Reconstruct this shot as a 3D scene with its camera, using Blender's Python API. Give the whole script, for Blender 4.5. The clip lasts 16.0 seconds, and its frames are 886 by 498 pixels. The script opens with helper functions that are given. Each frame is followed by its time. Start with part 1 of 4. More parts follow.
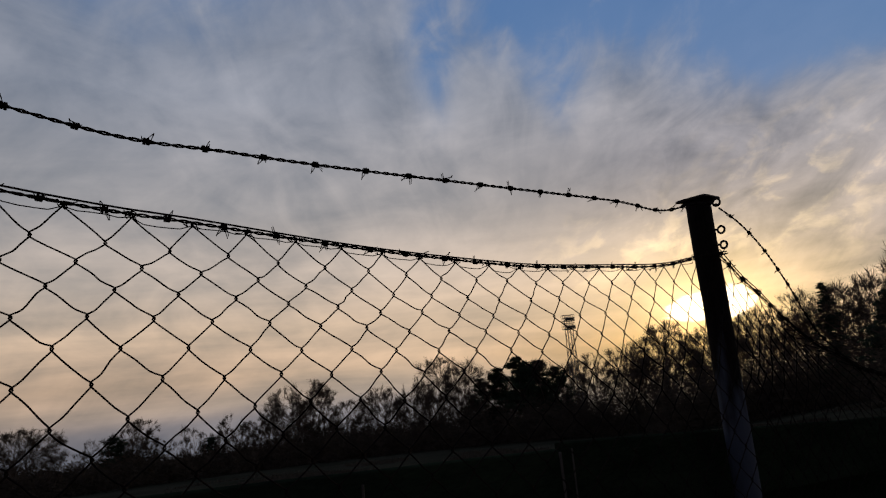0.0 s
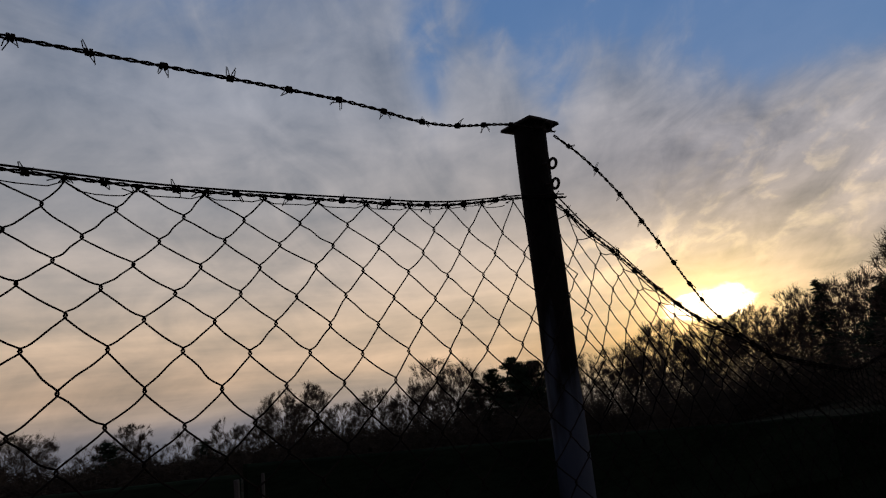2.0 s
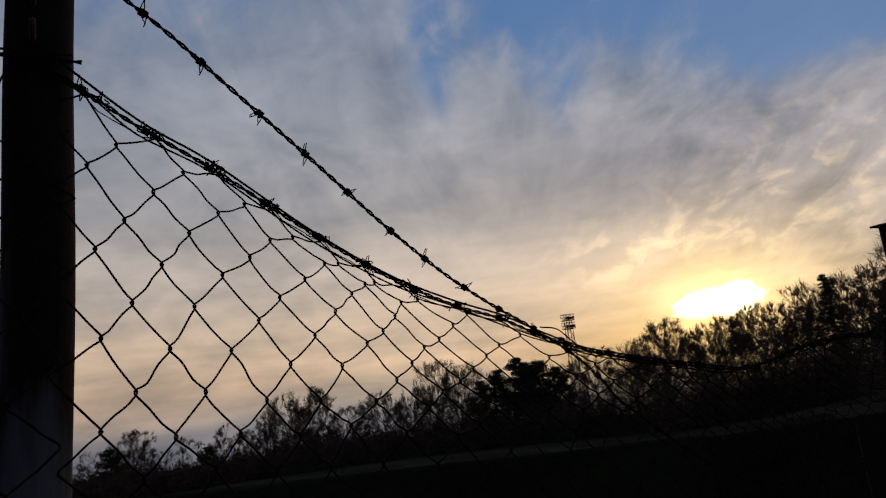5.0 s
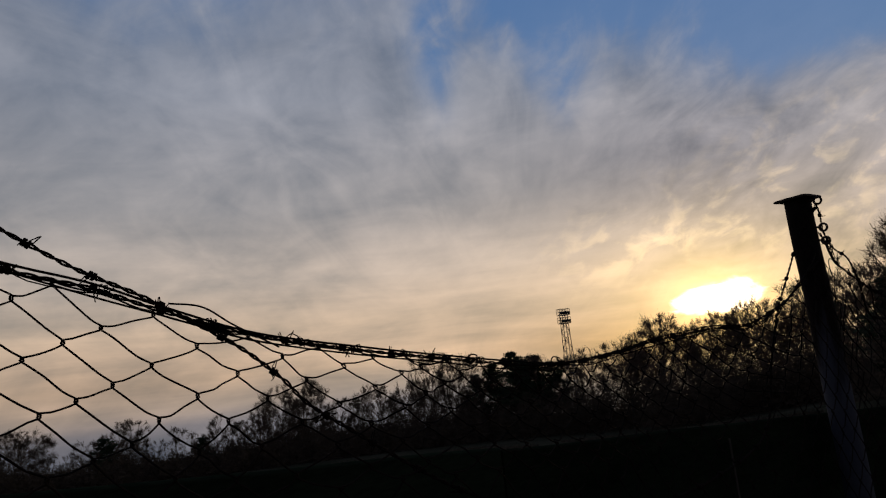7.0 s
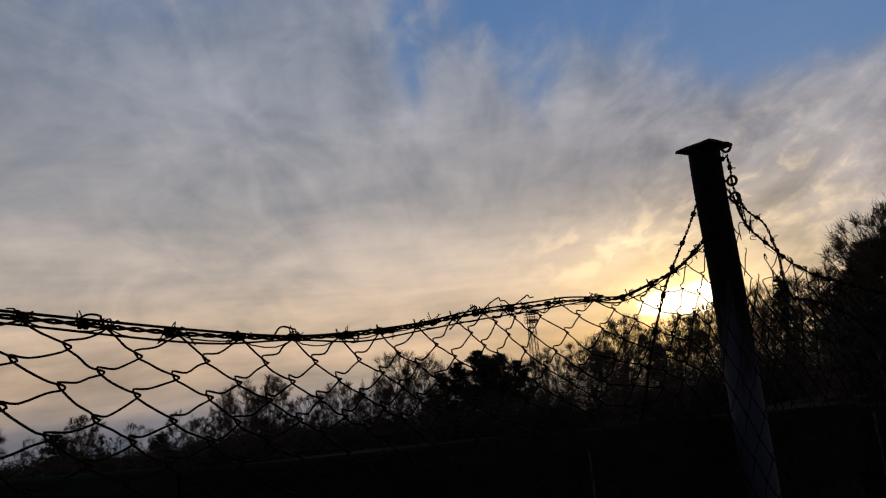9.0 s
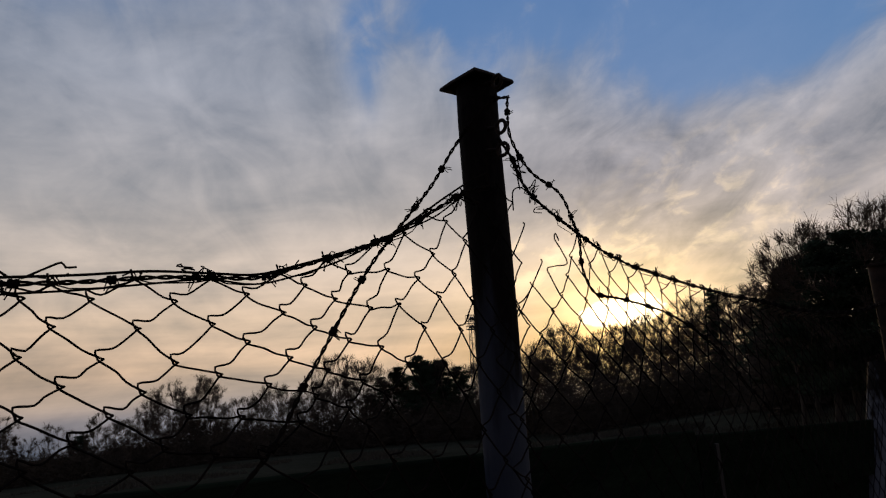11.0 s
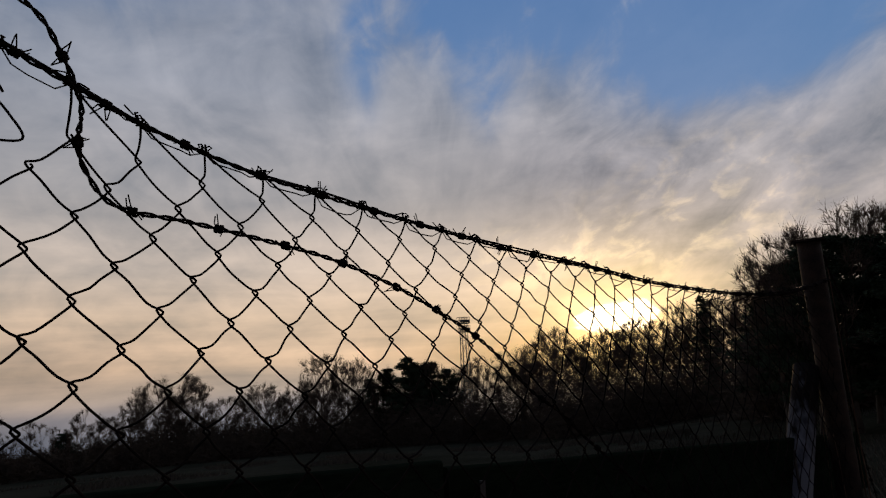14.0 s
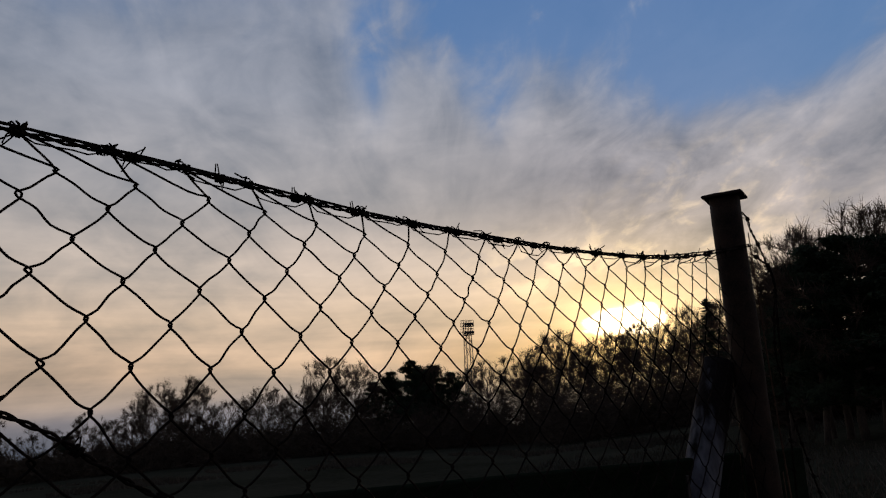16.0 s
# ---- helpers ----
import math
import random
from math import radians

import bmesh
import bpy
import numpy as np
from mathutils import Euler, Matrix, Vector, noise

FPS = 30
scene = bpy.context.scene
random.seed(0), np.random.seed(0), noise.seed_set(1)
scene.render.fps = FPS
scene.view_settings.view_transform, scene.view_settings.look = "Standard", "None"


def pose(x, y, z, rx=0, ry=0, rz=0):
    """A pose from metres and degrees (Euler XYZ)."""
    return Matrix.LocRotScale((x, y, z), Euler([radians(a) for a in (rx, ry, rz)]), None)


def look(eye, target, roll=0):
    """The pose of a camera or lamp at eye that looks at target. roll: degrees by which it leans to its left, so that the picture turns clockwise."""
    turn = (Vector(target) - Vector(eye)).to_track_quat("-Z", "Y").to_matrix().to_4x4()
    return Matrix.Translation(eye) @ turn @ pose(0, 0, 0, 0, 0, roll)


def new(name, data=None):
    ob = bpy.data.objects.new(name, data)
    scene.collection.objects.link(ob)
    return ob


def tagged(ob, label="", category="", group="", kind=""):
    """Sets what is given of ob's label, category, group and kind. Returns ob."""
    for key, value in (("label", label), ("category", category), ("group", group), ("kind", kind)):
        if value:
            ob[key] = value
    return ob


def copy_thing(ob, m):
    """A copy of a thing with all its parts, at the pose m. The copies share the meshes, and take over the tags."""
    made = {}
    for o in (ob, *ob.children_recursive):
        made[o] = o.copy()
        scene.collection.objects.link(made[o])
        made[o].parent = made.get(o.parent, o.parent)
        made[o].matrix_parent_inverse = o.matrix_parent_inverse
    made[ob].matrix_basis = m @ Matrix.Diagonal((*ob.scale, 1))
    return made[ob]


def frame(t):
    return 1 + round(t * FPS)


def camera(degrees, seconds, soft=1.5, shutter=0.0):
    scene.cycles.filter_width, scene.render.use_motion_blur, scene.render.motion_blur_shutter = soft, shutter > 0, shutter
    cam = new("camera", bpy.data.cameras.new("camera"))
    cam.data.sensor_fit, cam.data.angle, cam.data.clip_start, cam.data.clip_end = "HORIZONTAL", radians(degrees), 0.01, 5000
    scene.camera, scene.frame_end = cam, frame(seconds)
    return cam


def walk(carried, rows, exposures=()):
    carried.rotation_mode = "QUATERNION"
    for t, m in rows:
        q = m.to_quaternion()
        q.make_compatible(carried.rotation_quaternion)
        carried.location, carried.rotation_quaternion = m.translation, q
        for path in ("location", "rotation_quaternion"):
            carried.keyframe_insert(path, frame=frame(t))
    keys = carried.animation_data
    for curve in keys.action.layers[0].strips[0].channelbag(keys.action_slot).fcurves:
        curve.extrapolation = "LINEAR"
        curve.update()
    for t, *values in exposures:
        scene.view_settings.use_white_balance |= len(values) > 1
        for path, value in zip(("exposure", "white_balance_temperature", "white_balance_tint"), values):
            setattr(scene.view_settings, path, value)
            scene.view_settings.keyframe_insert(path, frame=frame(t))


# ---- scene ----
# ---- camera ----
cam = camera(72.0, 16.0, 1.2)
PATH = [
    (0.0, -0.2719, -0.7782, 1.7251, 5.363, 10.718, 5.057),
    (0.5, -0.1282, -0.6352, 1.6959, 5.344, 10.730, 5.267),
    (1.0, 0.0386, -0.5079, 1.6760, 5.338, 10.699, 5.211),
    (1.5, 0.1508, -0.3857, 1.6513, 5.205, 10.631, 5.268),
    (2.0, 0.2483, -0.2244, 1.6405, 5.257, 10.850, 5.629),
    (2.5, 0.3641, -0.1059, 1.6300, 5.251, 11.079, 6.340),
    (3.0, 0.5310, -0.0083, 1.6144, 5.446, 11.228, 6.495),
    (3.5, 0.6852, 0.0931, 1.6068, 5.720, 11.184, 6.272),
    (4.0, 0.7538, 0.1958, 1.5833, 5.886, 10.910, 6.274),
    (4.5, 0.8104, 0.3521, 1.5738, 5.912, 10.959, 6.308),
    (5.0, 0.8879, 0.4609, 1.5715, 6.085, 11.087, 6.423),
    (7.5, 1.4559, 0.9089, 1.5013, 5.856, 10.224, 5.673),
    (8.0, 1.5364, 1.0085, 1.4854, 5.700, 10.071, 5.560),
    (10.5, 1.9951, 1.6245, 1.4218, -1.878, 10.041, 4.204),
    (11.0, 2.1449, 1.6986, 1.4217, -2.178, 10.066, 3.839),
    (11.5, 2.2530, 1.7811, 1.4012, -2.366, 9.988, 3.552),
    (12.0, 2.3508, 1.9067, 1.3852, -2.542, 9.930, 3.043),
    (12.5, 2.4253, 1.9940, 1.3794, -2.747, 10.032, 2.886),
    (13.0, 2.4915, 2.0621, 1.3686, -2.740, 10.035, 2.845),
    (13.5, 2.6251, 2.1504, 1.3677, -2.755, 10.198, 2.915),
    (14.0, 2.7694, 2.2391, 1.3570, -2.709, 10.265, 2.958),
    (14.5, 2.8880, 2.3440, 1.3307, -2.670, 10.147, 3.136),
    (15.0, 3.0173, 2.4777, 1.3161, -2.679, 10.256, 3.190),
    (15.5, 3.1370, 2.5862, 1.3121, -2.796, 10.383, 3.279),
    (16.0, 3.3206, 2.7145, 1.3028, -2.031, 10.622, 2.811),
]
walk(cam, [(t, pose(x, y, z, 90 + pitch, roll, yaw)) for t, x, y, z, yaw, pitch, roll in PATH],
     [(0.0, 0.0), (5.0, 0.0), (7.5, -0.1), (8.2, -0.08), (10.3, 0.13), (12.5, 0.17), (14.0, 0.10), (16.0, 0.08)])

# ---- sky, sun ----
SUN_AZ, SUN_EL = 18.7, 3.1
world = bpy.data.worlds.new("evening_sky")
scene.world = world
world.use_nodes = True
WT = world.node_tree
WT.nodes.clear()


def plug(socket, value):
    if isinstance(value, bpy.types.NodeSocket):
        WT.links.new(value, socket)
    else:
        socket.default_value = value


def wmath(op, a, b=0.0, c=0.0, clamp=False):
    n = WT.nodes.new("ShaderNodeMath")
    n.operation, n.use_clamp = op, clamp
    for i, v in enumerate((a, b, c)):
        plug(n.inputs[i], v)
    return n.outputs[0]


def wmix(fac, a, b, mode="MIX"):
    n = WT.nodes.new("ShaderNodeMix")
    n.data_type, n.blend_type = "RGBA", mode
    plug(n.inputs[0], fac)
    plug(n.inputs[6], a)
    plug(n.inputs[7], b)
    return n.outputs[2]


def wramp(fac, stops):
    n = WT.nodes.new("ShaderNodeValToRGB")
    el = n.color_ramp.elements
    while len(el) < len(stops):
        el.new(0.5)
    for e, (pos, col) in zip(el, stops):
        e.position, e.color = pos, (*col, 1)
    plug(n.inputs[0], fac)
    return n.outputs[0]


def wnoise(vec, scale, detail=4.0, rough=0.55, dist=0.0):
    n = WT.nodes.new("ShaderNodeTexNoise")
    plug(n.inputs["Vector"], vec)
    n.inputs["Scale"].default_value, n.inputs["Detail"].default_value = scale, detail
    n.inputs["Roughness"].default_value, n.inputs["Distortion"].default_value = rough, dist
    return n.outputs[0]


def wvec(x, y, z=0.0):
    n = WT.nodes.new("ShaderNodeCombineXYZ")
    for i, v in enumerate((x, y, z)):
        plug(n.inputs[i], v)
    return n.outputs[0]


def wrange(v, a, b, c, d, smooth=True):
    n = WT.nodes.new("ShaderNodeMapRange")
    n.interpolation_type = "SMOOTHSTEP" if smooth else "LINEAR"
    for i, q in enumerate((v, a, b, c, d)):
        plug(n.inputs[i], q)
    return n.outputs[0]


coord = WT.nodes.new("ShaderNodeTexCoord").outputs["Generated"]
sep = WT.nodes.new("ShaderNodeSeparateXYZ")
WT.links.new(coord, sep.inputs[0])
DX, DY, DZ = sep.outputs
RAD = 57.29578
AZ = wmath("MULTIPLY", wmath("ARCTAN2", DX, DY), RAD)
EL = wmath("MULTIPLY", wmath("ARCSINE", DZ), RAD)


def bump_at(az, el, wa, we, amount=1.0):
    """A soft round patch of the sky about a direction, in degrees."""
    qa = wmath("POWER", wmath("ABSOLUTE", wmath("DIVIDE", wmath("SUBTRACT", AZ, az), wa)), 2.0)
    qe = wmath("POWER", wmath("ABSOLUTE", wmath("DIVIDE", wmath("SUBTRACT", EL, el), we)), 2.0)
    return wmath("MULTIPLY", wmath("EXPONENT", wmath("MULTIPLY", wmath("ADD", qa, qe), -1.0)), amount)


# streaks of cirrus fan out from a point low over the hill
FA, FE = wmath("SUBTRACT", AZ, 4.0), wmath("ADD", EL, 6.0)
PHI = wmath("ARCTAN2", FE, FA)
RHO = wmath("SQRT", wmath("ADD", wmath("MULTIPLY", FA, FA), wmath("MULTIPLY", FE, FE)))
streak = wnoise(wvec(wmath("MULTIPLY", PHI, 3.2), wmath("MULTIPLY", RHO, 0.055)), 2.0, 5.0, 0.52, 0.8)
billow = wnoise(wvec(wmath("MULTIPLY", AZ, 0.05), wmath("MULTIPLY", EL, 0.11), 3.0), 1.6, 6.0, 0.56, 0.6)
bars = wnoise(wvec(wmath("MULTIPLY", AZ, 0.035), wmath("MULTIPLY", EL, 0.30), 9.0), 1.5, 5.0, 0.55, 0.3)

sky = WT.nodes.new("ShaderNodeTexSky")
sky.sky_type, sky.sun_disc = "NISHITA", False
sky.sun_elevation, sky.sun_rotation = radians(SUN_EL), radians(SUN_AZ)
clear = wmix(0.9, wmix(1.0, sky.outputs[0], (0.10, 0.10, 0.10, 1), "MULTIPLY"),
             wramp(wrange(EL, 0.0, 60.0, 0.0, 1.0, False), [(0.0, (0.28, 0.34, 0.43)), (0.35, (0.080, 0.205, 0.435)), (1.0, (0.03, 0.11, 0.34))]))

veil = wramp(wrange(EL, -10.0, 50.0, 0.0, 1.0, False), [
    (0.00, (0.08, 0.085, 0.11)), (0.085, (0.16, 0.17, 0.205)), (0.115, (0.21, 0.205, 0.225)), (0.14, (0.40, 0.33, 0.275)), (0.175, (0.56, 0.42, 0.305)),
    (0.24, (0.56, 0.44, 0.335)), (0.31, (0.455, 0.395, 0.35)), (0.42, (0.325, 0.32, 0.335)), (0.58, (0.245, 0.272, 0.335)), (1.0, (0.17, 0.21, 0.30))])
# ripples that climb to the upper right on that side of the sun
RU = wmath("ADD", wmath("MULTIPLY", AZ, 0.075), wmath("MULTIPLY", EL, 0.062))
RV = wmath("SUBTRACT", wmath("MULTIPLY", EL, 0.145), wmath("MULTIPLY", AZ, 0.075))
ripple = wnoise(wvec(RU, RV, 5.0), 1.7, 7.0, 0.58, 0.5)
side = wrange(AZ, 6.0, 22.0, 0.25, 1.0)
tone = wmath("ADD", wmath("MULTIPLY", wmath("SUBTRACT", billow, 0.5), 0.8), wmath("MULTIPLY", wmath("SUBTRACT", streak, 0.5), wrange(RHO, 10.0, 32.0, 0.0, 0.8)))
tone = wmath("ADD", tone, wmath("MULTIPLY", wmath("SUBTRACT", bars, 0.5), wrange(EL, 0.0, 20.0, 1.1, 0.0)))
tone = wmath("ADD", tone, wmath("MULTIPLY", wmath("MULTIPLY", wmath("SUBTRACT", ripple, 0.5), side), 1.7))
tone = wmath("ADD", tone, wmath("SUBTRACT", wmath("ADD", bump_at(-2.5, 21.5, 3.0, 2.0, 0.22), bump_at(-3, 9, 14, 8, 0.26)), bump_at(14, 14, 8, 3.5, 0.14)))
# warm broken patches to the right of the sun, over a cooler grey
patchy = wnoise(wvec(wmath("MULTIPLY", RU, 1.7), wmath("MULTIPLY", RV, 1.5), 11.0), 2.3, 5.0, 0.55, 0.35)
patchy = wmath("MULTIPLY", wrange(patchy, 0.47, 0.68, 0.0, 1.0), wmath("ADD", bump_at(28, 11, 8, 6, 0.8), bump_at(15, 8.5, 9, 3.5, 0.9)))
cool = wmath("MAXIMUM", bump_at(21, 14.5, 14, 6.5, 1.0), bump_at(36, 11, 8, 9, 1.0))
veil = wmix(cool, veil, wmix(1.0, veil, (0.76, 0.82, 0.95, 1), "MULTIPLY"))
veil = wmix(1.0, veil, wvec(wmath("MULTIPLY", patchy, 0.27), wmath("MULTIPLY", patchy, 0.19), wmath("MULTIPLY", patchy, 0.08)), "ADD")
veil = wmix(1.0, veil, wvec(*[wmath("ADD", 1.0, wmath("MULTIPLY", tone, k)) for k in (1.2, 1.0, 0.8)]), "MULTIPLY")

holes = [bump_at(29, 25.5, 10, 5.5, 1.15), bump_at(40, 30, 14, 9, 1.1), bump_at(8, 33, 9, 6, 1.2), bump_at(-4, 29, 2.4, 7, 0.75), bump_at(8.5, 24, 3.0, 4, 0.75),
         bump_at(-15, 46, 40, 14, 0.6), bump_at(18, 32, 10, 6, 0.8), bump_at(-30, 34, 14, 8, 0.3)]
gap = holes[0]
for h in holes[1:]:
    gap = wmath("ADD", gap, h)
gap = wmath("MULTIPLY", gap, wmath("SUBTRACT", 2.35, wmath("ADD", wmath("MULTIPLY", streak, 1.7), wmath("MULTIPLY", ripple, 1.1))))
gap = wrange(gap, 0.08, 1.15, 0.0, 0.92)
col = wmix(gap, veil, clear)

# the low sky under the sun reddens, the far left lies in haze
col = wmix(bump_at(14, -0.5, 14, 3.2, 0.8), col, wmix(1.0, col, (1.0, 0.80, 0.52, 1), "MULTIPLY"))
col = wmix(bump_at(-36, -1, 20, 6, 0.8), col, wmix(1.0, col, (0.74, 0.72, 0.73, 1), "MULTIPLY"))

# the sun behind thin cloud, its glow on the cloud round it
da = wmath("SUBTRACT", AZ, SUN_AZ)
de = wmath("SUBTRACT", EL, SUN_EL)
near = wmath("SQRT", wmath("ADD", wmath("MULTIPLY", da, da), wmath("MULTIPLY", wmath("MULTIPLY", de, de), 2.2)))
glow = wmath("EXPONENT", wmath("DIVIDE", near, -6.2))
wide = wmath("EXPONENT", wmath("DIVIDE", near, -22.0))
lit = wmath("ADD", 0.75, wmath("MULTIPLY", billow, 0.5))
col = wmix(1.0, col, wmix(1.0, wvec(wmath("MULTIPLY", glow, 1.02), wmath("MULTIPLY", glow, 0.63), wmath("MULTIPLY", glow, 0.12)), wvec(lit, lit, lit), "MULTIPLY"), "ADD")
col = wmix(1.0, col, wvec(wmath("MULTIPLY", wide, 0.09), wmath("MULTIPLY", wide, 0.05), wmath("MULTIPLY", wide, 0.012)), "ADD")
ragged = wnoise(wvec(wmath("MULTIPLY", AZ, 0.34), wmath("MULTIPLY", EL, 0.75), 1.0), 1.0, 5.0, 0.58, 0.5)
tilted = wmath("SUBTRACT", wmath("SUBTRACT", de, wmath("MULTIPLY", da, 0.07)), -0.15)
disc = wmath("ADD", wmath("POWER", wmath("ABSOLUTE", wmath("DIVIDE", da, 3.05)), 2.6), wmath("POWER", wmath("ABSOLUTE", wmath("DIVIDE", tilted, wmath("ADD", 1.12, wmath("MULTIPLY", da, 0.07)))), 2.0))
disc = wmath("ADD", disc, wmath("MULTIPLY", wmath("SUBTRACT", ragged, 0.5), 3.4))
core = wrange(disc, 1.9, 0.5, 0.0, 1.0)
col = wmix(1.0, col, wvec(wmath("MULTIPLY", core, 2.2), wmath("MULTIPLY", core, 1.9), wmath("MULTIPLY", core, 1.4)), "ADD")

inner = wmath("EXPONENT", wmath("DIVIDE", near, -2.4))
col = wmix(1.0, col, wvec(wmath("MULTIPLY", inner, 0.80), wmath("MULTIPLY", inner, 0.62), wmath("MULTIPLY", inner, 0.26)), "ADD")

# the east, behind the viewer, is already dusky
facing = wmath("ADD", wmath("MULTIPLY", DX, math.sin(radians(SUN_AZ))), wmath("MULTIPLY", DY, math.cos(radians(SUN_AZ))))
dusk = wrange(facing, -0.5, 0.6, 0.30, 1.0)
col = wmix(1.0, col, wvec(dusk, dusk, wmath("ADD", wmath("MULTIPLY", dusk, 0.9), 0.1)), "MULTIPLY")
back = WT.nodes.new("ShaderNodeBackground")
WT.links.new(col, back.inputs[0])
back.inputs[1].default_value = 1.0
WT.links.new(back.outputs[0], WT.nodes.new("ShaderNodeOutputWorld").inputs[0])

sun_data = bpy.data.lights.new("sun", "SUN")
sun_data.energy, sun_data.color, sun_data.angle = 0.25, (1.0, 0.62, 0.30), radians(3.0)
sun = new("sun", sun_data)
sa, se = radians(SUN_AZ), radians(SUN_EL)
sun.matrix_world = look((0, 0, 50), (-math.sin(sa) * math.cos(se), -math.cos(sa) * math.cos(se), 50 - math.sin(se)))

# ---- materials ----
def material(name, dark, light, scale, rough=0.8, metal=0.0, bump=0.3, detail=6.0, stretch=(1, 1, 1), spread=(0.35, 0.65), fine=12.0, vary=0.0, spec=0.12):
    """Two colours mottled at a coarse and a fine scale, with relief."""
    m = bpy.data.materials.new(name)
    m.use_nodes = True
    t = m.node_tree
    b = t.nodes["Principled BSDF"]
    co = t.nodes.new("ShaderNodeTexCoord")
    mp = t.nodes.new("ShaderNodeMapping")
    mp.inputs["Scale"].default_value = stretch
    t.links.new(co.outputs["Object"], mp.inputs[0])
    n1, n2 = t.nodes.new("ShaderNodeTexNoise"), t.nodes.new("ShaderNodeTexNoise")
    for n, s in ((n1, scale), (n2, scale * fine)):
        n.inputs["Scale"].default_value, n.inputs["Detail"].default_value = s, detail
        t.links.new(mp.outputs[0], n.inputs["Vector"])
    mx = t.nodes.new("ShaderNodeMath")
    mx.operation = "MULTIPLY_ADD"
    mx.inputs[1].default_value, mx.inputs[2].default_value = 0.4, 0.0
    ad = t.nodes.new("ShaderNodeMath")
    ad.operation = "MULTIPLY_ADD"
    ad.inputs[1].default_value = 0.6
    t.links.new(n2.outputs[0], mx.inputs[0])
    t.links.new(n1.outputs[0], ad.inputs[0])
    t.links.new(mx.outputs[0], ad.inputs[2])
    ramp = t.nodes.new("ShaderNodeValToRGB")
    e = ramp.color_ramp.elements
    e[0].position, e[0].color = spread[0], (*dark, 1)
    e[1].position, e[1].color = spread[1], (*light, 1)
    t.links.new(ad.outputs[0], ramp.inputs[0])
    out = ramp.outputs[0]
    if vary:
        info, hs = t.nodes.new("ShaderNodeObjectInfo"), t.nodes.new("ShaderNodeHueSaturation")
        mr = t.nodes.new("ShaderNodeMapRange")
        mr.inputs[3].default_value, mr.inputs[4].default_value = 1 - vary, 1 + vary
        t.links.new(info.outputs["Random"], mr.inputs[0])
        t.links.new(mr.outputs[0], hs.inputs["Value"])
        t.links.new(out, hs.inputs["Color"])
        out = hs.outputs[0]
    t.links.new(out, b.inputs["Base Color"])
    b.inputs["Roughness"].default_value, b.inputs["Metallic"].default_value = rough, metal
    b.inputs["Specular IOR Level"].default_value = spec
    if bump:
        bp = t.nodes.new("ShaderNodeBump")
        bp.inputs["Strength"].default_value, bp.inputs["Distance"].default_value = bump, 0.004
        t.links.new(ad.outputs[0], bp.inputs["Height"])
        t.links.new(bp.outputs[0], b.inputs["Normal"])
    return m


def post_material(name, paint, lift=0.0):
    """A paler colour low on the pipe, breaking up in patches into near-black brown higher up."""
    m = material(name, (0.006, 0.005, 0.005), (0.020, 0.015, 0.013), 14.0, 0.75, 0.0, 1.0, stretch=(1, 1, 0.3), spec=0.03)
    t = m.node_tree
    b = t.nodes["Principled BSDF"]
    rust = b.inputs["Base Color"].links[0].from_socket
    co = t.nodes.new("ShaderNodeTexCoord")
    sp = t.nodes.new("ShaderNodeSeparateXYZ")
    t.links.new(co.outputs["Object"], sp.inputs[0])
    mp = t.nodes.new("ShaderNodeMapping")
    mp.inputs["Scale"].default_value = (1, 1, 0.16)
    t.links.new(co.outputs["Object"], mp.inputs[0])
    n = t.nodes.new("ShaderNodeTexNoise")
    n.inputs["Scale"].default_value, n.inputs["Detail"].default_value = 26.0, 9.0
    t.links.new(mp.outputs[0], n.inputs["Vector"])
    # height on the pipe sets the change from pale to dark
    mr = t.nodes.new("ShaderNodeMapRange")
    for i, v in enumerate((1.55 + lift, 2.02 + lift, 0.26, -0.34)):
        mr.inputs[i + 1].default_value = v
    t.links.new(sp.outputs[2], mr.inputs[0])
    ad = t.nodes.new("ShaderNodeMath")
    t.links.new(n.outputs[0], ad.inputs[0])
    t.links.new(mr.outputs[0], ad.inputs[1])
    cl = t.nodes.new("ShaderNodeMapRange")
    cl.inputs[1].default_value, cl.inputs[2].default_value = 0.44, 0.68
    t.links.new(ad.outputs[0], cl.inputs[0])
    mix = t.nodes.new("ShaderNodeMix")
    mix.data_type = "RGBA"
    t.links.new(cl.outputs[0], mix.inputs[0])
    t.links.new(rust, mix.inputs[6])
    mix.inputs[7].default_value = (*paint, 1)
    t.links.new(mix.outputs[2], b.inputs["Base Color"])
    return m


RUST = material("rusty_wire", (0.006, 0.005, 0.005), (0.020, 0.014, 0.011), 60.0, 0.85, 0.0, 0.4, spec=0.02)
POST = post_material("steel_dark_above_pale_below", (0.075, 0.085, 0.11))
GREY_LOW = post_material("steel_dark_above_grey_below", (0.062, 0.068, 0.086), 0.10)
PALE = post_material("pale_flaking_paint", (0.17, 0.175, 0.19))
IRON = material("rusted_iron", (0.012, 0.010, 0.009), (0.05, 0.032, 0.022), 22.0, 0.75, 0.1, 0.5)
PLANK = material("dark_green_stained_plank", (0.006, 0.009, 0.006), (0.018, 0.026, 0.016), 5.0, 0.85, 0.0, 0.5, stretch=(0.15, 1, 3), vary=0.3, spec=0.0)
BATTEN = material("weathered_batten", (0.05, 0.045, 0.038), (0.12, 0.105, 0.09), 8.0, 0.9, 0.0, 0.4, stretch=(3, 3, 0.3), spec=0.0)
SOIL = material("winter_grass_ground", (0.022, 0.022, 0.014), (0.050, 0.046, 0.032), 0.11, 1.0, 0.0, 0.6, fine=25.0, spec=0.0)
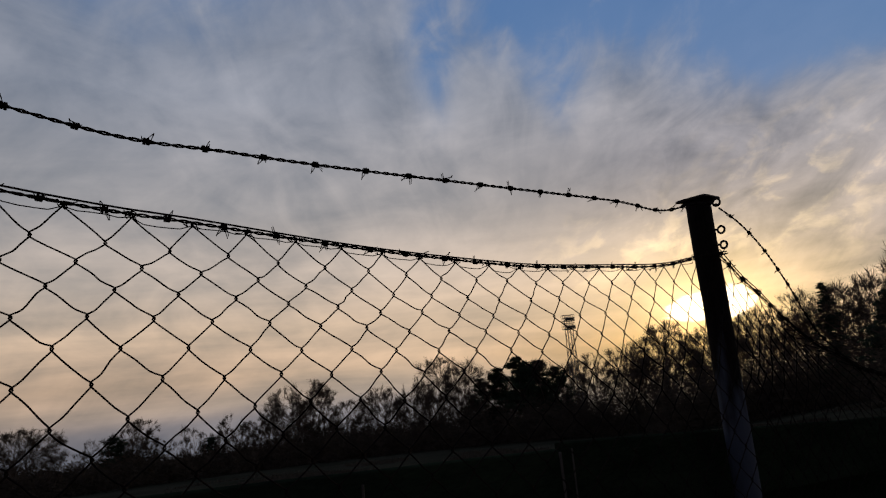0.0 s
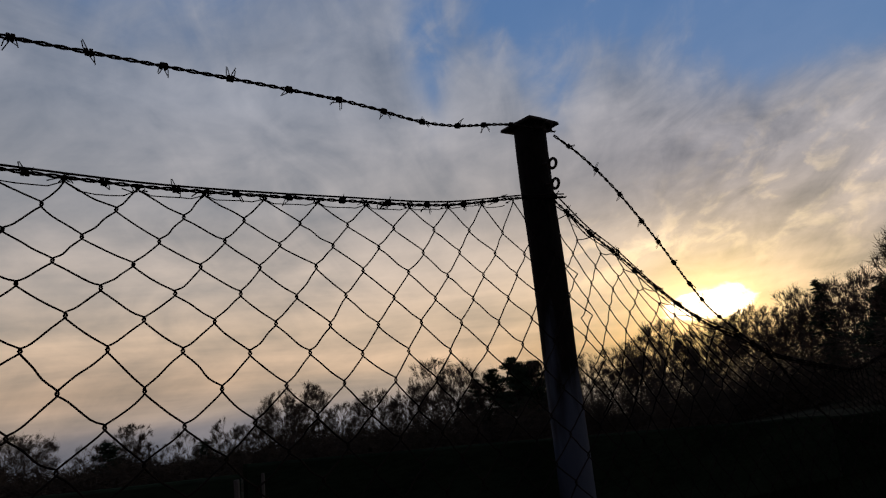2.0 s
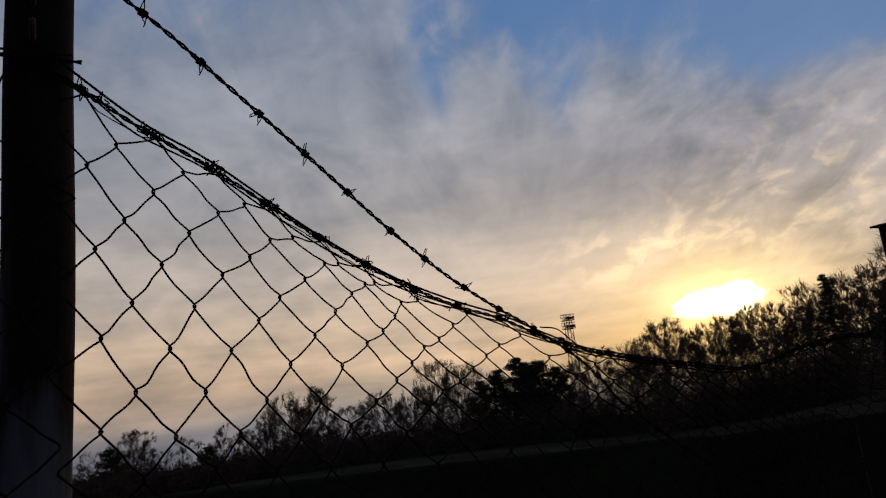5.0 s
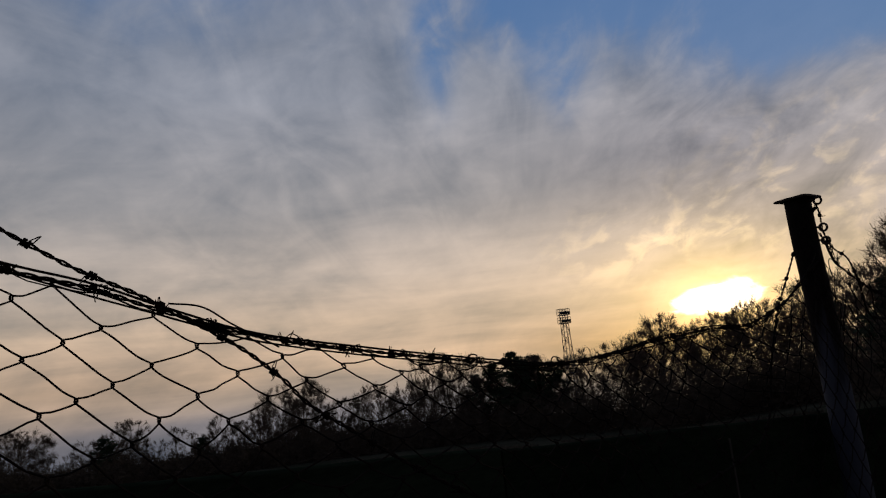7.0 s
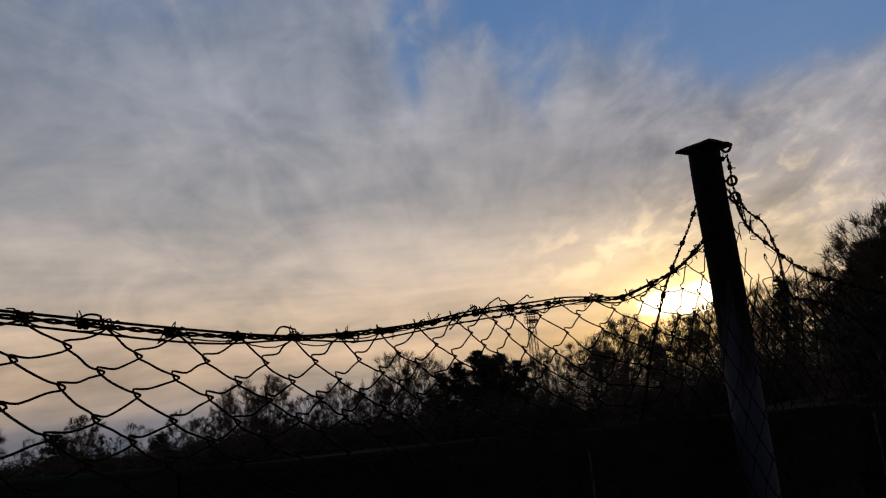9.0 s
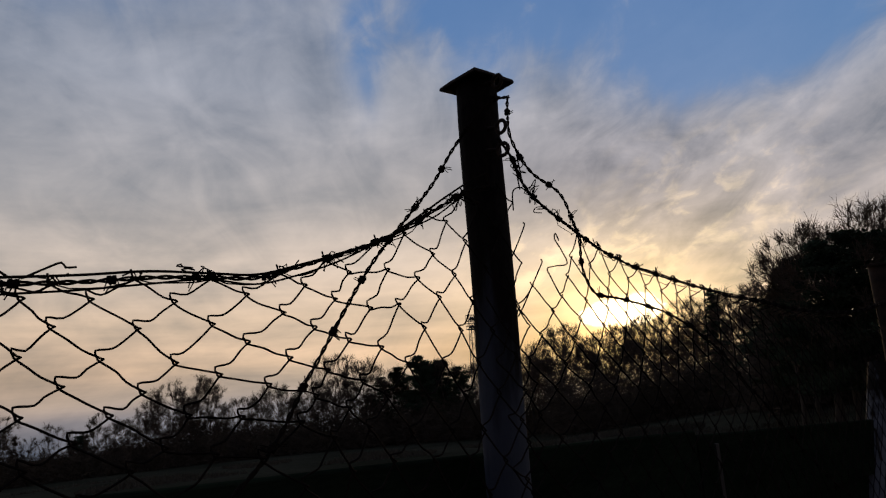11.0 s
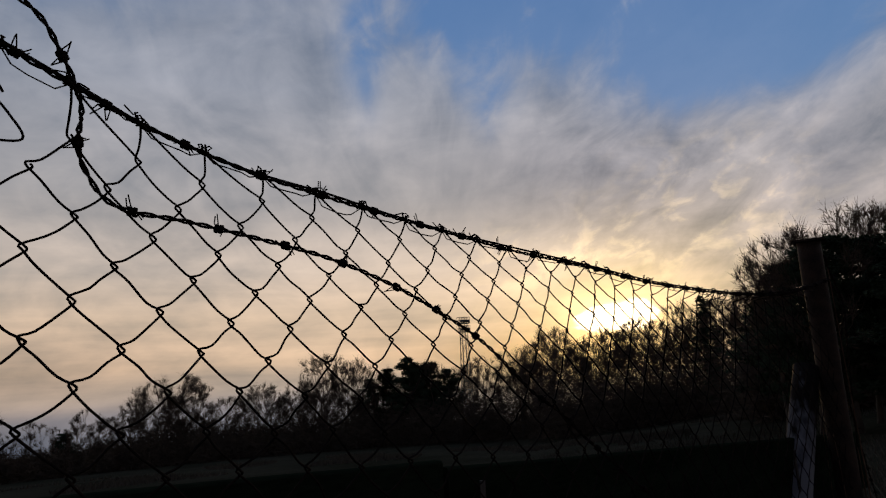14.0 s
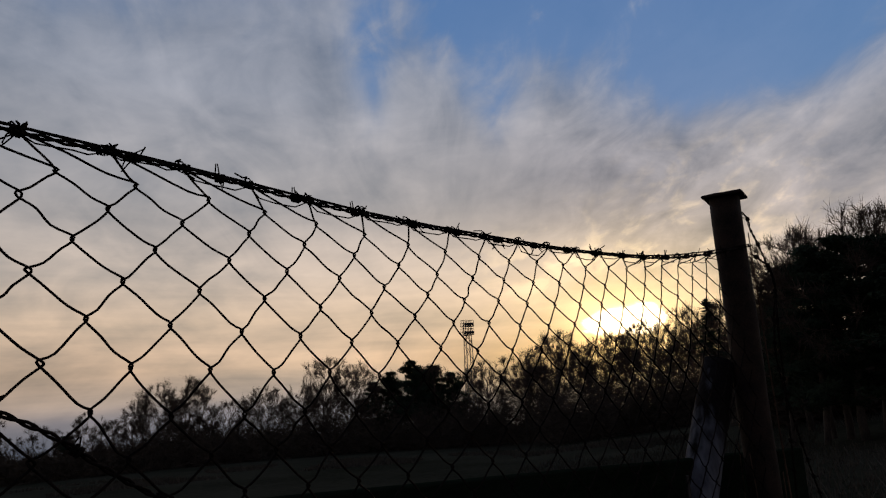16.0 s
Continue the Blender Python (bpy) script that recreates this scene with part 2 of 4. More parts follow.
BARK = material("dark_bark", (0.04, 0.034, 0.028), (0.11, 0.09, 0.07), 2.0, 0.9, 0.0, 0.5, stretch=(1, 1, 0.3))
TWIG = material("bare_twigs", (0.05, 0.040, 0.032), (0.15, 0.11, 0.08), 1.5, 1.0, 0.0, 0.0, spec=0.0)
NEEDLE = material("dark_needles", (0.014, 0.022, 0.013), (0.045, 0.062, 0.034), 1.5, 0.9, 0.0, 0.0, spec=0.05)
SCRUB = material("leafless_scrub", (0.03, 0.024, 0.018), (0.11, 0.08, 0.055), 0.8, 1.0, 0.0, 0.0, spec=0.0)
STRAW = material("dry_grass_stalks", (0.055, 0.047, 0.034), (0.14, 0.12, 0.088), 3.0, 1.0, 0.0, 0.0, spec=0.0)
VINE = material("dry_vine_bark", (0.05, 0.030, 0.020), (0.16, 0.10, 0.065), 30.0, 0.9, 0.0, 0.3, spec=0.0)
STEEL = material("grey_galvanised_steel", (0.05, 0.05, 0.055), (0.12, 0.12, 0.125), 3.0, 0.6, 0.5, 0.2)


# ---- mesh helpers ----
class Soup:
    """Collects vertices and faces for one mesh."""

    def __init__(self):
        self.v, self.f = [], []

    def tube(self, pts, r, sides=5, cap=True):
        pts = [Vector(p) for p in pts]
        radius = r if callable(r) else (lambda q: r)
        start = len(self.v)
        t = (pts[1] - pts[0]).normalized()
        side = t.orthogonal().normalized()
        last = len(pts) - 1
        for i, p in enumerate(pts):
            a, b = pts[max(i - 1, 0)], pts[min(i + 1, last)]
            d = b - a
            if d.length > 1e-9:
                t = d.normalized()
            side = side - t * side.dot(t)
            side = side.normalized() if side.length > 1e-6 else t.orthogonal().normalized()
            up = t.cross(side)
            rr = radius(i / last)
            for k in range(sides):
                an = 2 * math.pi * k / sides
                self.v.append(tuple(p + (side * math.cos(an) + up * math.sin(an)) * rr))
            if i:
                o = start + (i - 1) * sides
                for k in range(sides):
                    k2 = (k + 1) % sides
                    self.f.append((o + k, o + k2, o + sides + k2, o + sides + k))
        if cap:
            self.f.append(tuple(start + k for k in reversed(range(sides))))
            o = start + last * sides
            self.f.append(tuple(o + k for k in range(sides)))

    def box(self, centre, size, turn=None):
        o = len(self.v)
        c, h = Vector(centre), Vector(size) / 2
        for x in (-1, 1):
            for y in (-1, 1):
                for z in (-1, 1):
                    q = Vector((x * h.x, y * h.y, z * h.z))
                    self.v.append(tuple(c + (turn @ q if turn else q)))
        for q in ((0, 1, 3, 2), (4, 6, 7, 5), (0, 4, 5, 1), (2, 3, 7, 6), (0, 2, 6, 4), (1, 5, 7, 3)):
            self.f.append(tuple(o + i for i in q))

    def tri(self, a, b, c):
        o = len(self.v)
        self.v += [tuple(a), tuple(b), tuple(c)]
        self.f.append((o, o + 1, o + 2))

    def mesh(self, name, mat, smooth=True):
        me = bpy.data.meshes.new(name)
        me.from_pydata(self.v, [], self.f)
        me.materials.append(mat)
        if smooth:
            me.polygons.foreach_set("use_smooth", [True] * len(me.polygons))
        me.update()
        return me


def part(name, mesh, parent, label="", at=None):
    ob = new(name, mesh)
    ob.parent = parent
    if at is not None:
        ob.matrix_basis = at
    if label:
        ob["label"] = label
    return ob


def thing(name, label, category, at=None, group="", kind=""):
    ob = new(name)
    ob.empty_display_size = 0.1
    if at is not None:
        ob.matrix_basis = at
    return tagged(ob, label, category, group, kind)


def curve(points, step=0.01):
    """A smooth line through (s, z, n) stations of the fence, as evenly spaced stations."""
    p = [np.array(q, float) for q in points]
    p = [2 * p[0] - p[1]] + p + [2 * p[-1] - p[-2]]
    out = []
    for i in range(1, len(p) - 2):
        a, b, c, d = p[i - 1:i + 3]
        n = max(2, int(np.linalg.norm(c - b) / step))
        for k in range(n):
            u = k / n
            out.append(0.5 * (2 * b + (c - a) * u + (2 * a - 5 * b + 4 * c - d) * u * u + (3 * b - a - 3 * c + d) * u ** 3))
    out.append(p[-2])
    return np.array(out)


# ---- the line of the fence ----
POSTS = [Vector((-1.513, -0.548)), Vector((0.374, 1.092)), Vector((2.273, 2.702)), Vector((4.108, 4.187)), Vector((5.943, 5.672))]
STATION = [-2.5, 0.0, 2.49, 4.85, 7.21]
POST_TOP = [2.42, 2.151, 1.892, 1.686]


def ground_z(x, y):
    s = 0.763 * (x - 0.374) + 0.646 * (y - 1.092)
    close = -0.1 * max(-12.0, min(12.0, s))
    dx, dy = x - 1.5, y - 1.2
    r = math.hypot(dx, dy)
    az = math.degrees(math.atan2(dx, dy))
    g = float(np.interp(az, [-180, -100, -70, -20, 10, 22, 30, 40, 60, 100, 180], [0, 0, 0.9, 1, 1, 0.75, 0.5, 0.2, 0.0, 0.0, 0]))
    front = float(np.interp(abs(az - 8), [0, 75, 112], [1, 1, 0]))
    w = min(1.0, max(0.0, (r - 2.5) / 26.0))
    w = w * w * (3 - 2 * w) * front
    roll = 0.25 * noise.noise(Vector((x * 0.03, y * 0.03, 0))) * min(1.0, r / 30)
    return close * (1 - w) + (-1.1 - 0.1 * g * r) * w + roll


def along(s, n=0.0, z=0.0):
    """A place at station s of the fence, n metres to its far side."""
    i = 0
    while i < len(POSTS) - 2 and s > STATION[i + 1]:
        i += 1
    a, b = POSTS[i], POSTS[i + 1]
    d = (b - a).normalized()
    p = a + d * (s - STATION[i])
    return Vector((p.x - d.y * n, p.y + d.x * n, z))


def heading(s):
    d = along(s + 0.01) - along(s - 0.01)
    return math.degrees(math.atan2(d.y, d.x))


# ---- ground ----
soil = Soup()
RINGS = [0.6 * 1.13 ** k for k in range(73)]
SECT = 120
soil.v.append((1.5, 1.2, ground_z(1.5, 1.2)))
for r in RINGS:
    for k in range(SECT):
        a = 2 * math.pi * k / SECT
        x, y = 1.5 + r * math.sin(a), 1.2 + r * math.cos(a)
        soil.v.append((x, y, ground_z(x, y)))
for k in range(SECT):
    soil.f.append((0, 1 + (k + 1) % SECT, 1 + k))
for i in range(len(RINGS) - 1):
    for k in range(SECT):
        k2 = (k + 1) % SECT
        a, b = 1 + i * SECT, 1 + (i + 1) * SECT
        soil.f.append((a + k, a + k2, b + k2, b + k))
tagged(new("ground", soil.mesh("ground", SOIL)), "dark winter grass sloping down to a field and rising to a hill", "ground", kind="structure")


# ---- fence posts ----
def ring_mesh(R, r):
    s = Soup()
    pts = [(R * math.cos(a), 0, R * math.sin(a)) for a in [2 * math.pi * i / 18 for i in range(19)]]
    s.tube(pts, r, 6, False)
    s.tube([(-R, 0, 0), (-R - 0.012, 0, 0), (-R - 0.026, 0, 0)], r, 6)
    return s.mesh("eyelet", IRON)


EYELET = ring_mesh(0.0105, 0.0033)


def cap_mesh(side):
    bm = bmesh.new()
    bmesh.ops.create_cube(bm, size=1)
    for v in bm.verts:
        top = v.co.z > 0
        v.co = Vector((v.co.x * side * (0.97 if top else 1), v.co.y * side * (0.97 if top else 1), 0.0035 if top else -0.0035))
    bmesh.ops.bevel(bm, geom=bm.edges[:], offset=0.0012, segments=2, affect="EDGES")
    bmesh.ops.subdivide_edges(bm, edges=bm.edges[:], cuts=2, use_grid_fill=True)
    for v in bm.verts:
        v.co.z += 0.002 * noise.noise(v.co * 30) - 0.02 * (abs(v.co.x) / side) ** 3 * 0.3
    me = bpy.data.meshes.new("cap")
    bm.to_mesh(me)
    bm.free()
    me.materials.append(IRON)
    return me


CAP = cap_mesh(0.095)


def fence_post(s, top, turn, eyelets, label, coat=POST):
    base = along(s)
    zg = ground_z(base.x, base.y) - 0.15
    post = thing("fence_post", label, "fence post", pose(base.x, base.y, zg, 0, 0, heading(s) + turn), "posts of the wire fence")
    h = top - 0.006 - zg
    sp = Soup()
    n = 36
    sp.tube([(0.0015 * math.sin(i * 0.7), 0.0012 * math.cos(i * 0.9), h * i / n) for i in range(n + 1)], 0.0358, 36)
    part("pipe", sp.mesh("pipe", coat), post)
    part("cap", CAP, post, "thin square rusted steel cap plate", pose(0, 0, h + 0.003))
    for drop, side, tilt in eyelets:
        part("eyelet", EYELET, post, "small rusted steel eyelet", pose(-0.0115, -0.062, h - drop, 0, 12, -100 + tilt))
    return post


fence_post(STATION[0], POST_TOP[0], 0, [(0.05, -0.01, 0)], "rusted round steel fence post with flat square cap")
fence_post(STATION[1], POST_TOP[1], 2, [(0.022, -0.012, 15), (0.105, -0.004, 8), (0.150, -0.004, 5)], "round steel fence post, near-black brown above and patchy grey below")
fence_post(STATION[2], POST_TOP[2], -3, [(0.018, -0.012, 10), (0.098, -0.004, 12), (0.137, -0.004, 20)], "round steel fence post, patchy grey low down and near-black brown higher up", GREY_LOW)
p3 = fence_post(STATION[3], POST_TOP[3], 14, [], "braced round steel fence post, dark with rust", IRON)
# the raking stay of the last post
sp = Soup()
foot = along(3.86, 0.12)
foot.z = ground_z(foot.x, foot.y) - 0.1
head = along(4.83, 0.06, 1.27)
inv = p3.matrix_basis.inverted()
sp.tube([inv @ foot.lerp(head, i / 20) for i in range(21)], lambda q: 0.054 - 0.016 * q, 22)
part("brace", sp.mesh("brace", PALE), p3, "raking steel stay with pale flaking paint")


# dry stems that climb the braced post
rnd = random.Random(17)
for i in range(7):
    a, side = rnd.uniform(0, 6.283), rnd.choice((-1, 1))
    tall, slack = rnd.uniform(1.3, 2.1), rnd.uniform(0.0, 0.05)
    sp = Soup()
    pts = []
    for k in range(26):
        u = k / 25
        an = a + side * (2.2 * u + 0.5 * math.sin(5 * u + i))
        rr = 0.043 + slack * math.sin(3.1416 * u) ** 2 + 0.05 * (1 - u) ** 4
        pts.append((rr * math.cos(an), rr * math.sin(an), 0.15 + tall * u))
    sp.tube(pts, lambda q: 0.0042 * (1.1 - 0.8 * q), 5)
    vine = thing("climbing_stem", "dry brown climbing stem wound round the braced post", "climbing stem", p3.matrix_basis.copy(), "stems on the braced post")
    part("stem", sp.mesh("stem", VINE), vine)


# ---- barbed wire ----
def barb_mesh(seed):
    rnd = random.Random(seed)
    s = Soup()
    for g in (-1, 1):
        a0 = rnd.uniform(0, 6.28)
        pts = []
        d = Vector((0.15 * g, math.cos(a0), math.sin(a0)))
        tip = rnd.uniform(0.012, 0.017)
        pts.append(Vector((g * 0.0022, 0, 0)) + d * tip + Vector((g * 0.003, 0, 0)))
        for i in range(15):
            a = a0 + 0.9 + 2 * math.pi * 1.75 * i / 14
            pts.append(Vector((g * (0.0006 + 0.0034 * i / 14), 0.0042 * math.cos(a), 0.0042 * math.sin(a))))
        a1 = a0 + 0.9 + 2 * math.pi * 1.75 + 0.9
        pts.append(Vector((g * 0.006, math.cos(a1) * 0.004, math.sin(a1) * 0.004)))
        pts.append(Vector((g * 0.008, math.cos(a1) * rnd.uniform(0.011, 0.016), math.sin(a1) * rnd.uniform(0.011, 0.016))))
        s.tube(pts, lambda q: 0.00135 if 0.06 < q < 0.94 else 0.0007, 5)
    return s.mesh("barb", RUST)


BARBS = [barb_mesh(i) for i in range(6)]


def barbed_wire(stations, label, seed, spacing=0.083, first=0.04, r=0.0015):
    """Two strands twisted round each other, with four-point barbs."""
    rnd = random.Random(seed)
    c = curve(stations, 0.006)
    pts = [along(s, n, z) for s, z, n in c]
    w = thing("barbed_wire", label, "barbed wire", Matrix.Translation(pts[0]))
    o = pts[0]
    length, dist = 0.0, [0.0]
    for a, b in zip(pts, pts[1:]):
        length += (b - a).length
        dist.append(length)
    frames = []
    for i, p in enumerate(pts):
        t = (pts[min(i + 1, len(pts) - 1)] - pts[max(i - 1, 0)]).normalized()
        side = t.cross(Vector((0, 0, 1)))
        side = side.normalized() if side.length > 0.05 else t.orthogonal().normalized()
        frames.append((t, side, side.cross(t)))
    for k in (0, math.pi):
        s = Soup()
        s.tube([p - o + (f[1] * math.cos(d * 165 + k) + f[2] * math.sin(d * 165 + k)) * 0.0017 for p, d, f in zip(pts, dist, frames)], r, 5)
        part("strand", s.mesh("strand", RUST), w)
    d = first
    while d < length - 0.02:
        i = int(np.searchsorted(dist, d))
        t, side, up = frames[i]
        m = Matrix((t, side, up)).transposed().to_4x4() @ pose(0, 0, 0, rnd.uniform(0, 360), 0, 0)
        m.translation = pts[i] - o
        part("barb", rnd.choice(BARBS), w, at=m)
        d += spacing * rnd.uniform(0.92, 1.08)
    return w


TOP_A = [(-2.46, 2.30, -0.05), (-1.72, 2.098, -0.085), (-1.42, 2.068, -0.10), (-1.0, 2.065, -0.108), (-0.6, 2.070, -0.104), (-0.47, 2.069, -0.099), (-0.38, 2.064, -0.093),
         (-0.28, 2.074, -0.082), (-0.12, 2.111, -0.06), (0.035, 2.126, -0.042)]
MESH_A = [(-2.46, 2.12, -0.045), (-1.72, 1.997, -0.045), (-1.47, 1.968, -0.045), (-1.19, 1.940, -0.045), (-0.9, 1.921, -0.045), (-0.74, 1.917, -0.045), (-0.5, 1.922, -0.045),
          (-0.3, 1.930, -0.045), (-0.1, 1.961, -0.043), (0.04, 1.975, -0.042)]
TOP_B = [(0.02, 2.112, -0.05), (0.062, 2.061, -0.08), (0.131, 2.006, -0.088), (0.196, 1.952, -0.088), (0.315, 1.866, -0.072), (0.432, 1.784, -0.05), (0.54, 1.718, -0.03),
         (0.62, 1.667, -0.035), (0.69, 1.634, -0.03), (0.75, 1.598, -0.035), (0.81, 1.560, -0.035), (0.86, 1.518, -0.035), (0.93, 1.455, -0.035), (1.2, 1.29, -0.05),
         (1.55, 1.22, -0.06), (1.9, 1.25, -0.05), (2.05, 1.310, -0.03), (2.138, 1.412, -0.008), (2.222, 1.527, 0.0), (2.272, 1.586, 0.002), (2.365, 1.685, 0.0),
         (2.417, 1.762, -0.012), (2.47, 1.835, -0.042), (2.54, 1.868, -0.03)]
MESH_B = [(0.0, 1.965, -0.042), (0.05, 1.935, -0.04), (0.10, 1.905, -0.035), (0.19, 1.859, -0.03), (0.32, 1.778, -0.03), (0.44, 1.713, -0.03), (0.55, 1.668, -0.03), (0.64, 1.643, -0.03),
          (0.72, 1.612, -0.03), (0.83, 1.577, -0.03), (0.985, 1.547, -0.024), (1.128, 1.525, -0.013),
          (1.309, 1.500, 0.001), (1.427, 1.492, 0.019), (1.539, 1.493, 0.036), (1.646, 1.502, 0.045), (1.757, 1.516, 0.045), (1.89, 1.525, 0.045), (1.96, 1.531, 0.034), (2.02, 1.531, 0.015),
          (2.072, 1.530, -0.001), (2.12, 1.543, -0.013), (2.181, 1.563, -0.021), (2.25, 1.589, -0.03), (2.34, 1.638, -0.035), (2.40, 1.672, -0.04), (2.468, 1.694, -0.03)]
TOP_C = [(2.535, 1.868, -0.03), (2.52, 1.825, -0.04), (2.53, 1.784, -0.035), (2.58, 1.736, -0.03), (2.655, 1.707, -0.03), (2.685, 1.664, -0.03), (2.703, 1.618, -0.03), (2.702, 1.580, -0.03),
         (2.71, 1.552, -0.03), (2.738, 1.521, -0.03), (2.81, 1.513, -0.03), (2.89, 1.502, -0.03), (2.98, 1.486, -0.03), (3.08, 1.455, -0.03), (3.18, 1.411, -0.03),
         (3.25, 1.371, -0.03), (3.34, 1.301, -0.03), (3.41, 1.260, -0.03), (3.5, 1.194, -0.03), (3.8, 1.0, -0.03), (4.2, 0.78, -0.04), (4.5, 0.45, -0.05), (4.55, 0.0, -0.06)]
MESH_C = [(2.49, 1.775, -0.042), (2.52, 1.750, -0.04), (2.55, 1.709, -0.035), (2.60, 1.678, -0.03), (2.71, 1.630, -0.03), (2.77, 1.607, -0.03), (2.87, 1.581, -0.03), (2.98, 1.564, -0.03),
          (3.08, 1.551, -0.03), (3.20, 1.537, -0.03), (3.33, 1.523, -0.03), (3.51, 1.511, -0.03), (3.65, 1.497, -0.03), (3.79, 1.488, -0.03), (4.0, 1.481, -0.03),
          (4.2, 1.481, -0.03), (4.43, 1.489, -0.03), (4.64, 1.513, -0.035), (4.86, 1.55, -0.042)]
TOP_D = [(4.886, 1.655, -0.01), (4.918, 1.634, -0.02), (4.929, 1.605, -0.02), (4.962, 1.571, -0.02), (5.007, 1.514, -0.02), (5.037, 1.456, -0.02), (5.1, 1.36, 0.02), (5.2, 1.22, 0.06), (5.5, 0.9, 0.12), (6.0, 0.4, 0.2), (6.4, -0.2, 0.25)]

barbed_wire(TOP_A, "rusty barbed wire strung to the post's cap", 1)
barbed_wire(MESH_A, "rusty barbed wire along the top of the wire netting", 2)
barbed_wire(TOP_B, "slack rusty barbed wire hanging down across the netting", 3)
barbed_wire(MESH_B, "sagging rusty barbed wire along the top of the netting", 4)
barbed_wire(TOP_C, "kinked rusty barbed wire fallen across the netting", 5)
barbed_wire(MESH_C, "rusty barbed wire tied along the top of the netting", 6)
barbed_wire(TOP_D, "loose rusty barbed wire drooping into the scrub", 7)
barbed_wire([(4.89, 1.533, -0.03), (4.964, 1.526, -0.02), (5.02, 1.508, -0.02), (5.034, 1.448, -0.02), (5.02, 1.38, -0.02), (5.06, 1.25, 0.0), (5.12, 1.0, 0.03), (5.2, 0.5, 0.08), (5.3, 0.0, 0.12)], "second loose barbed wire hanging beside the braced post", 8)


# ---- chain-link netting ----
def line_z(stations):
    c = curve(stations, 0.01)
    s = c[:, 0]
    keep = np.maximum.accumulate(s) <= s + 1e-9
    return lambda q: float(np.interp(q, c[keep, 0], c[keep, 1]))


ZA, ZB, ZC = line_z(MESH_A), line_z(MESH_B), line_z(MESH_C)


def lean(s, j):
    """Each row of knots sets off a little along the slope."""
    return float(np.interp(s, [-2, 1.6, 2.3, 2.75, 3.05, 3.4], [0.0029, 0.0029, 0.0008, 0.0012, 0.005, 0.0057])) * (j - 1.6) * (j > 0)


def warp(c, u, v, deep):
    """A polynomial in the column u and the row v; deep: powers of v."""
    return sum(q * u ** (i // deep) * v ** (i % deep) for i, q in enumerate(c))


A_S = [-0.8986, 0.0179, -0.0115, -0.0091, -0.7746, 0.0122, -0.005, -0.0207, -0.0174, -0.0234, 0.0413, 0.0191, 0.0152, -0.0027, 0.0131, 0.0319, 0.0145, 0.0084, -0.0483, -0.0211]
A_Z = [1.7771, -0.1076, -0.0061, -0.0114, 0.0421, 0.0369, 0.0037, -0.0182, 0.0236, -0.0698, 0.0064, 0.0595, 0.0007, -0.0456, -0.0159, 0.0324, -0.013, 0.0641, -0.004, -0.0684]
A_N = [-0.0621, -0.0429, 0.0031, 0.0064, 0.0011, 0.0116]
C_S = [3.3904, 0.012, -0.0053, 0.7463, 0.0005, -0.025, -0.0088, -0.0323, -0.0245, -0.0546, -0.0313, 0.0502, 0.0319, 0.0499, 0.0386, 0.0583, 0.0619, -0.0192]
C_Z = [1.3986, -0.115, -0.0058, -0.0496, -0.0111, -0.005, -0.014, 0.0037, 0.0224, -0.024, 0.0302, -0.0044, 0.025, -0.005, -0.0145, 0.0152, -0.0131, 0.0068]
C_N = [-0.0175, -0.0363, 0.0305, 0.0051, 0.0046, 0.0105]


def stretched(k, j, cs, cz, cn, mid, half, lo, hi, step, deep, drop, wire, slip, hang):
    """Knot of column k (halves allowed) and row j of an unevenly stretched net: station, height, offset."""
    h = min(hi, max(lo, 2 * k))
    u, v = (h - mid) / half, (min(max(j, 1), 7) - 4) / 3
    s0, z = warp(cs, u, v, deep), warp(cz, u, v, deep)
    s = s0 + step * (2 * k - h)
    if j == 0:
        s += slip * (-0.036 - warp(cn, u, v, 2)) - 0.006
        return s, wire(s), -0.036
    return s, z + hang * (wire(s) - wire(s0)) - drop * max(0, j - 7), warp(cn, u, v, 2)


def knot_a(k, j):
    return stretched(k, j, A_S, A_Z, A_N, 18, 18, 4, 36, -0.0422, 4, 0.042, ZA, 0.7, 0.1)


# the pulled and slack columns of the middle bay, in millimetres: constant, linear and square in the row
B_COL = [-1, 3, 7, 11, 15, 19, 23, 27, 44, 47, 50, 53, 56, 59, 62]
B_S = [[4, -14, -17, -30, -11, 10, 43, 29, -1, -27, -25, -13, -5, -7, -8], [-2, -9, -8, 10, 9, -45, -33, -22, -12, -10, -9, 5, 3, -15, -20], [-4, 5, -8, -4, 7, 14, -9, -3, 0, 4, 13, 25, -8, -4, -4]]
B_Z = [[1, -1, 9, 15, -8, 13, 8, -8, -8, -5, -9, -7, -6, -4, -2], [-1, -9, 6, -1, -17, -11, -1, 3, 3, 4, 4, 3, 9, -3, -2], [4, -14, -6, 6, 1, -11, -6, 1, 4, 9, 12, 8, 1, 0, 10]]
B_BOW = [-1, 6, 12, 27, 47, 54, 62]
B_N = [[-15, -22, -7, -24, -33, -26, -15], [-27, -32, -39, -33, -30, -19, -23]]


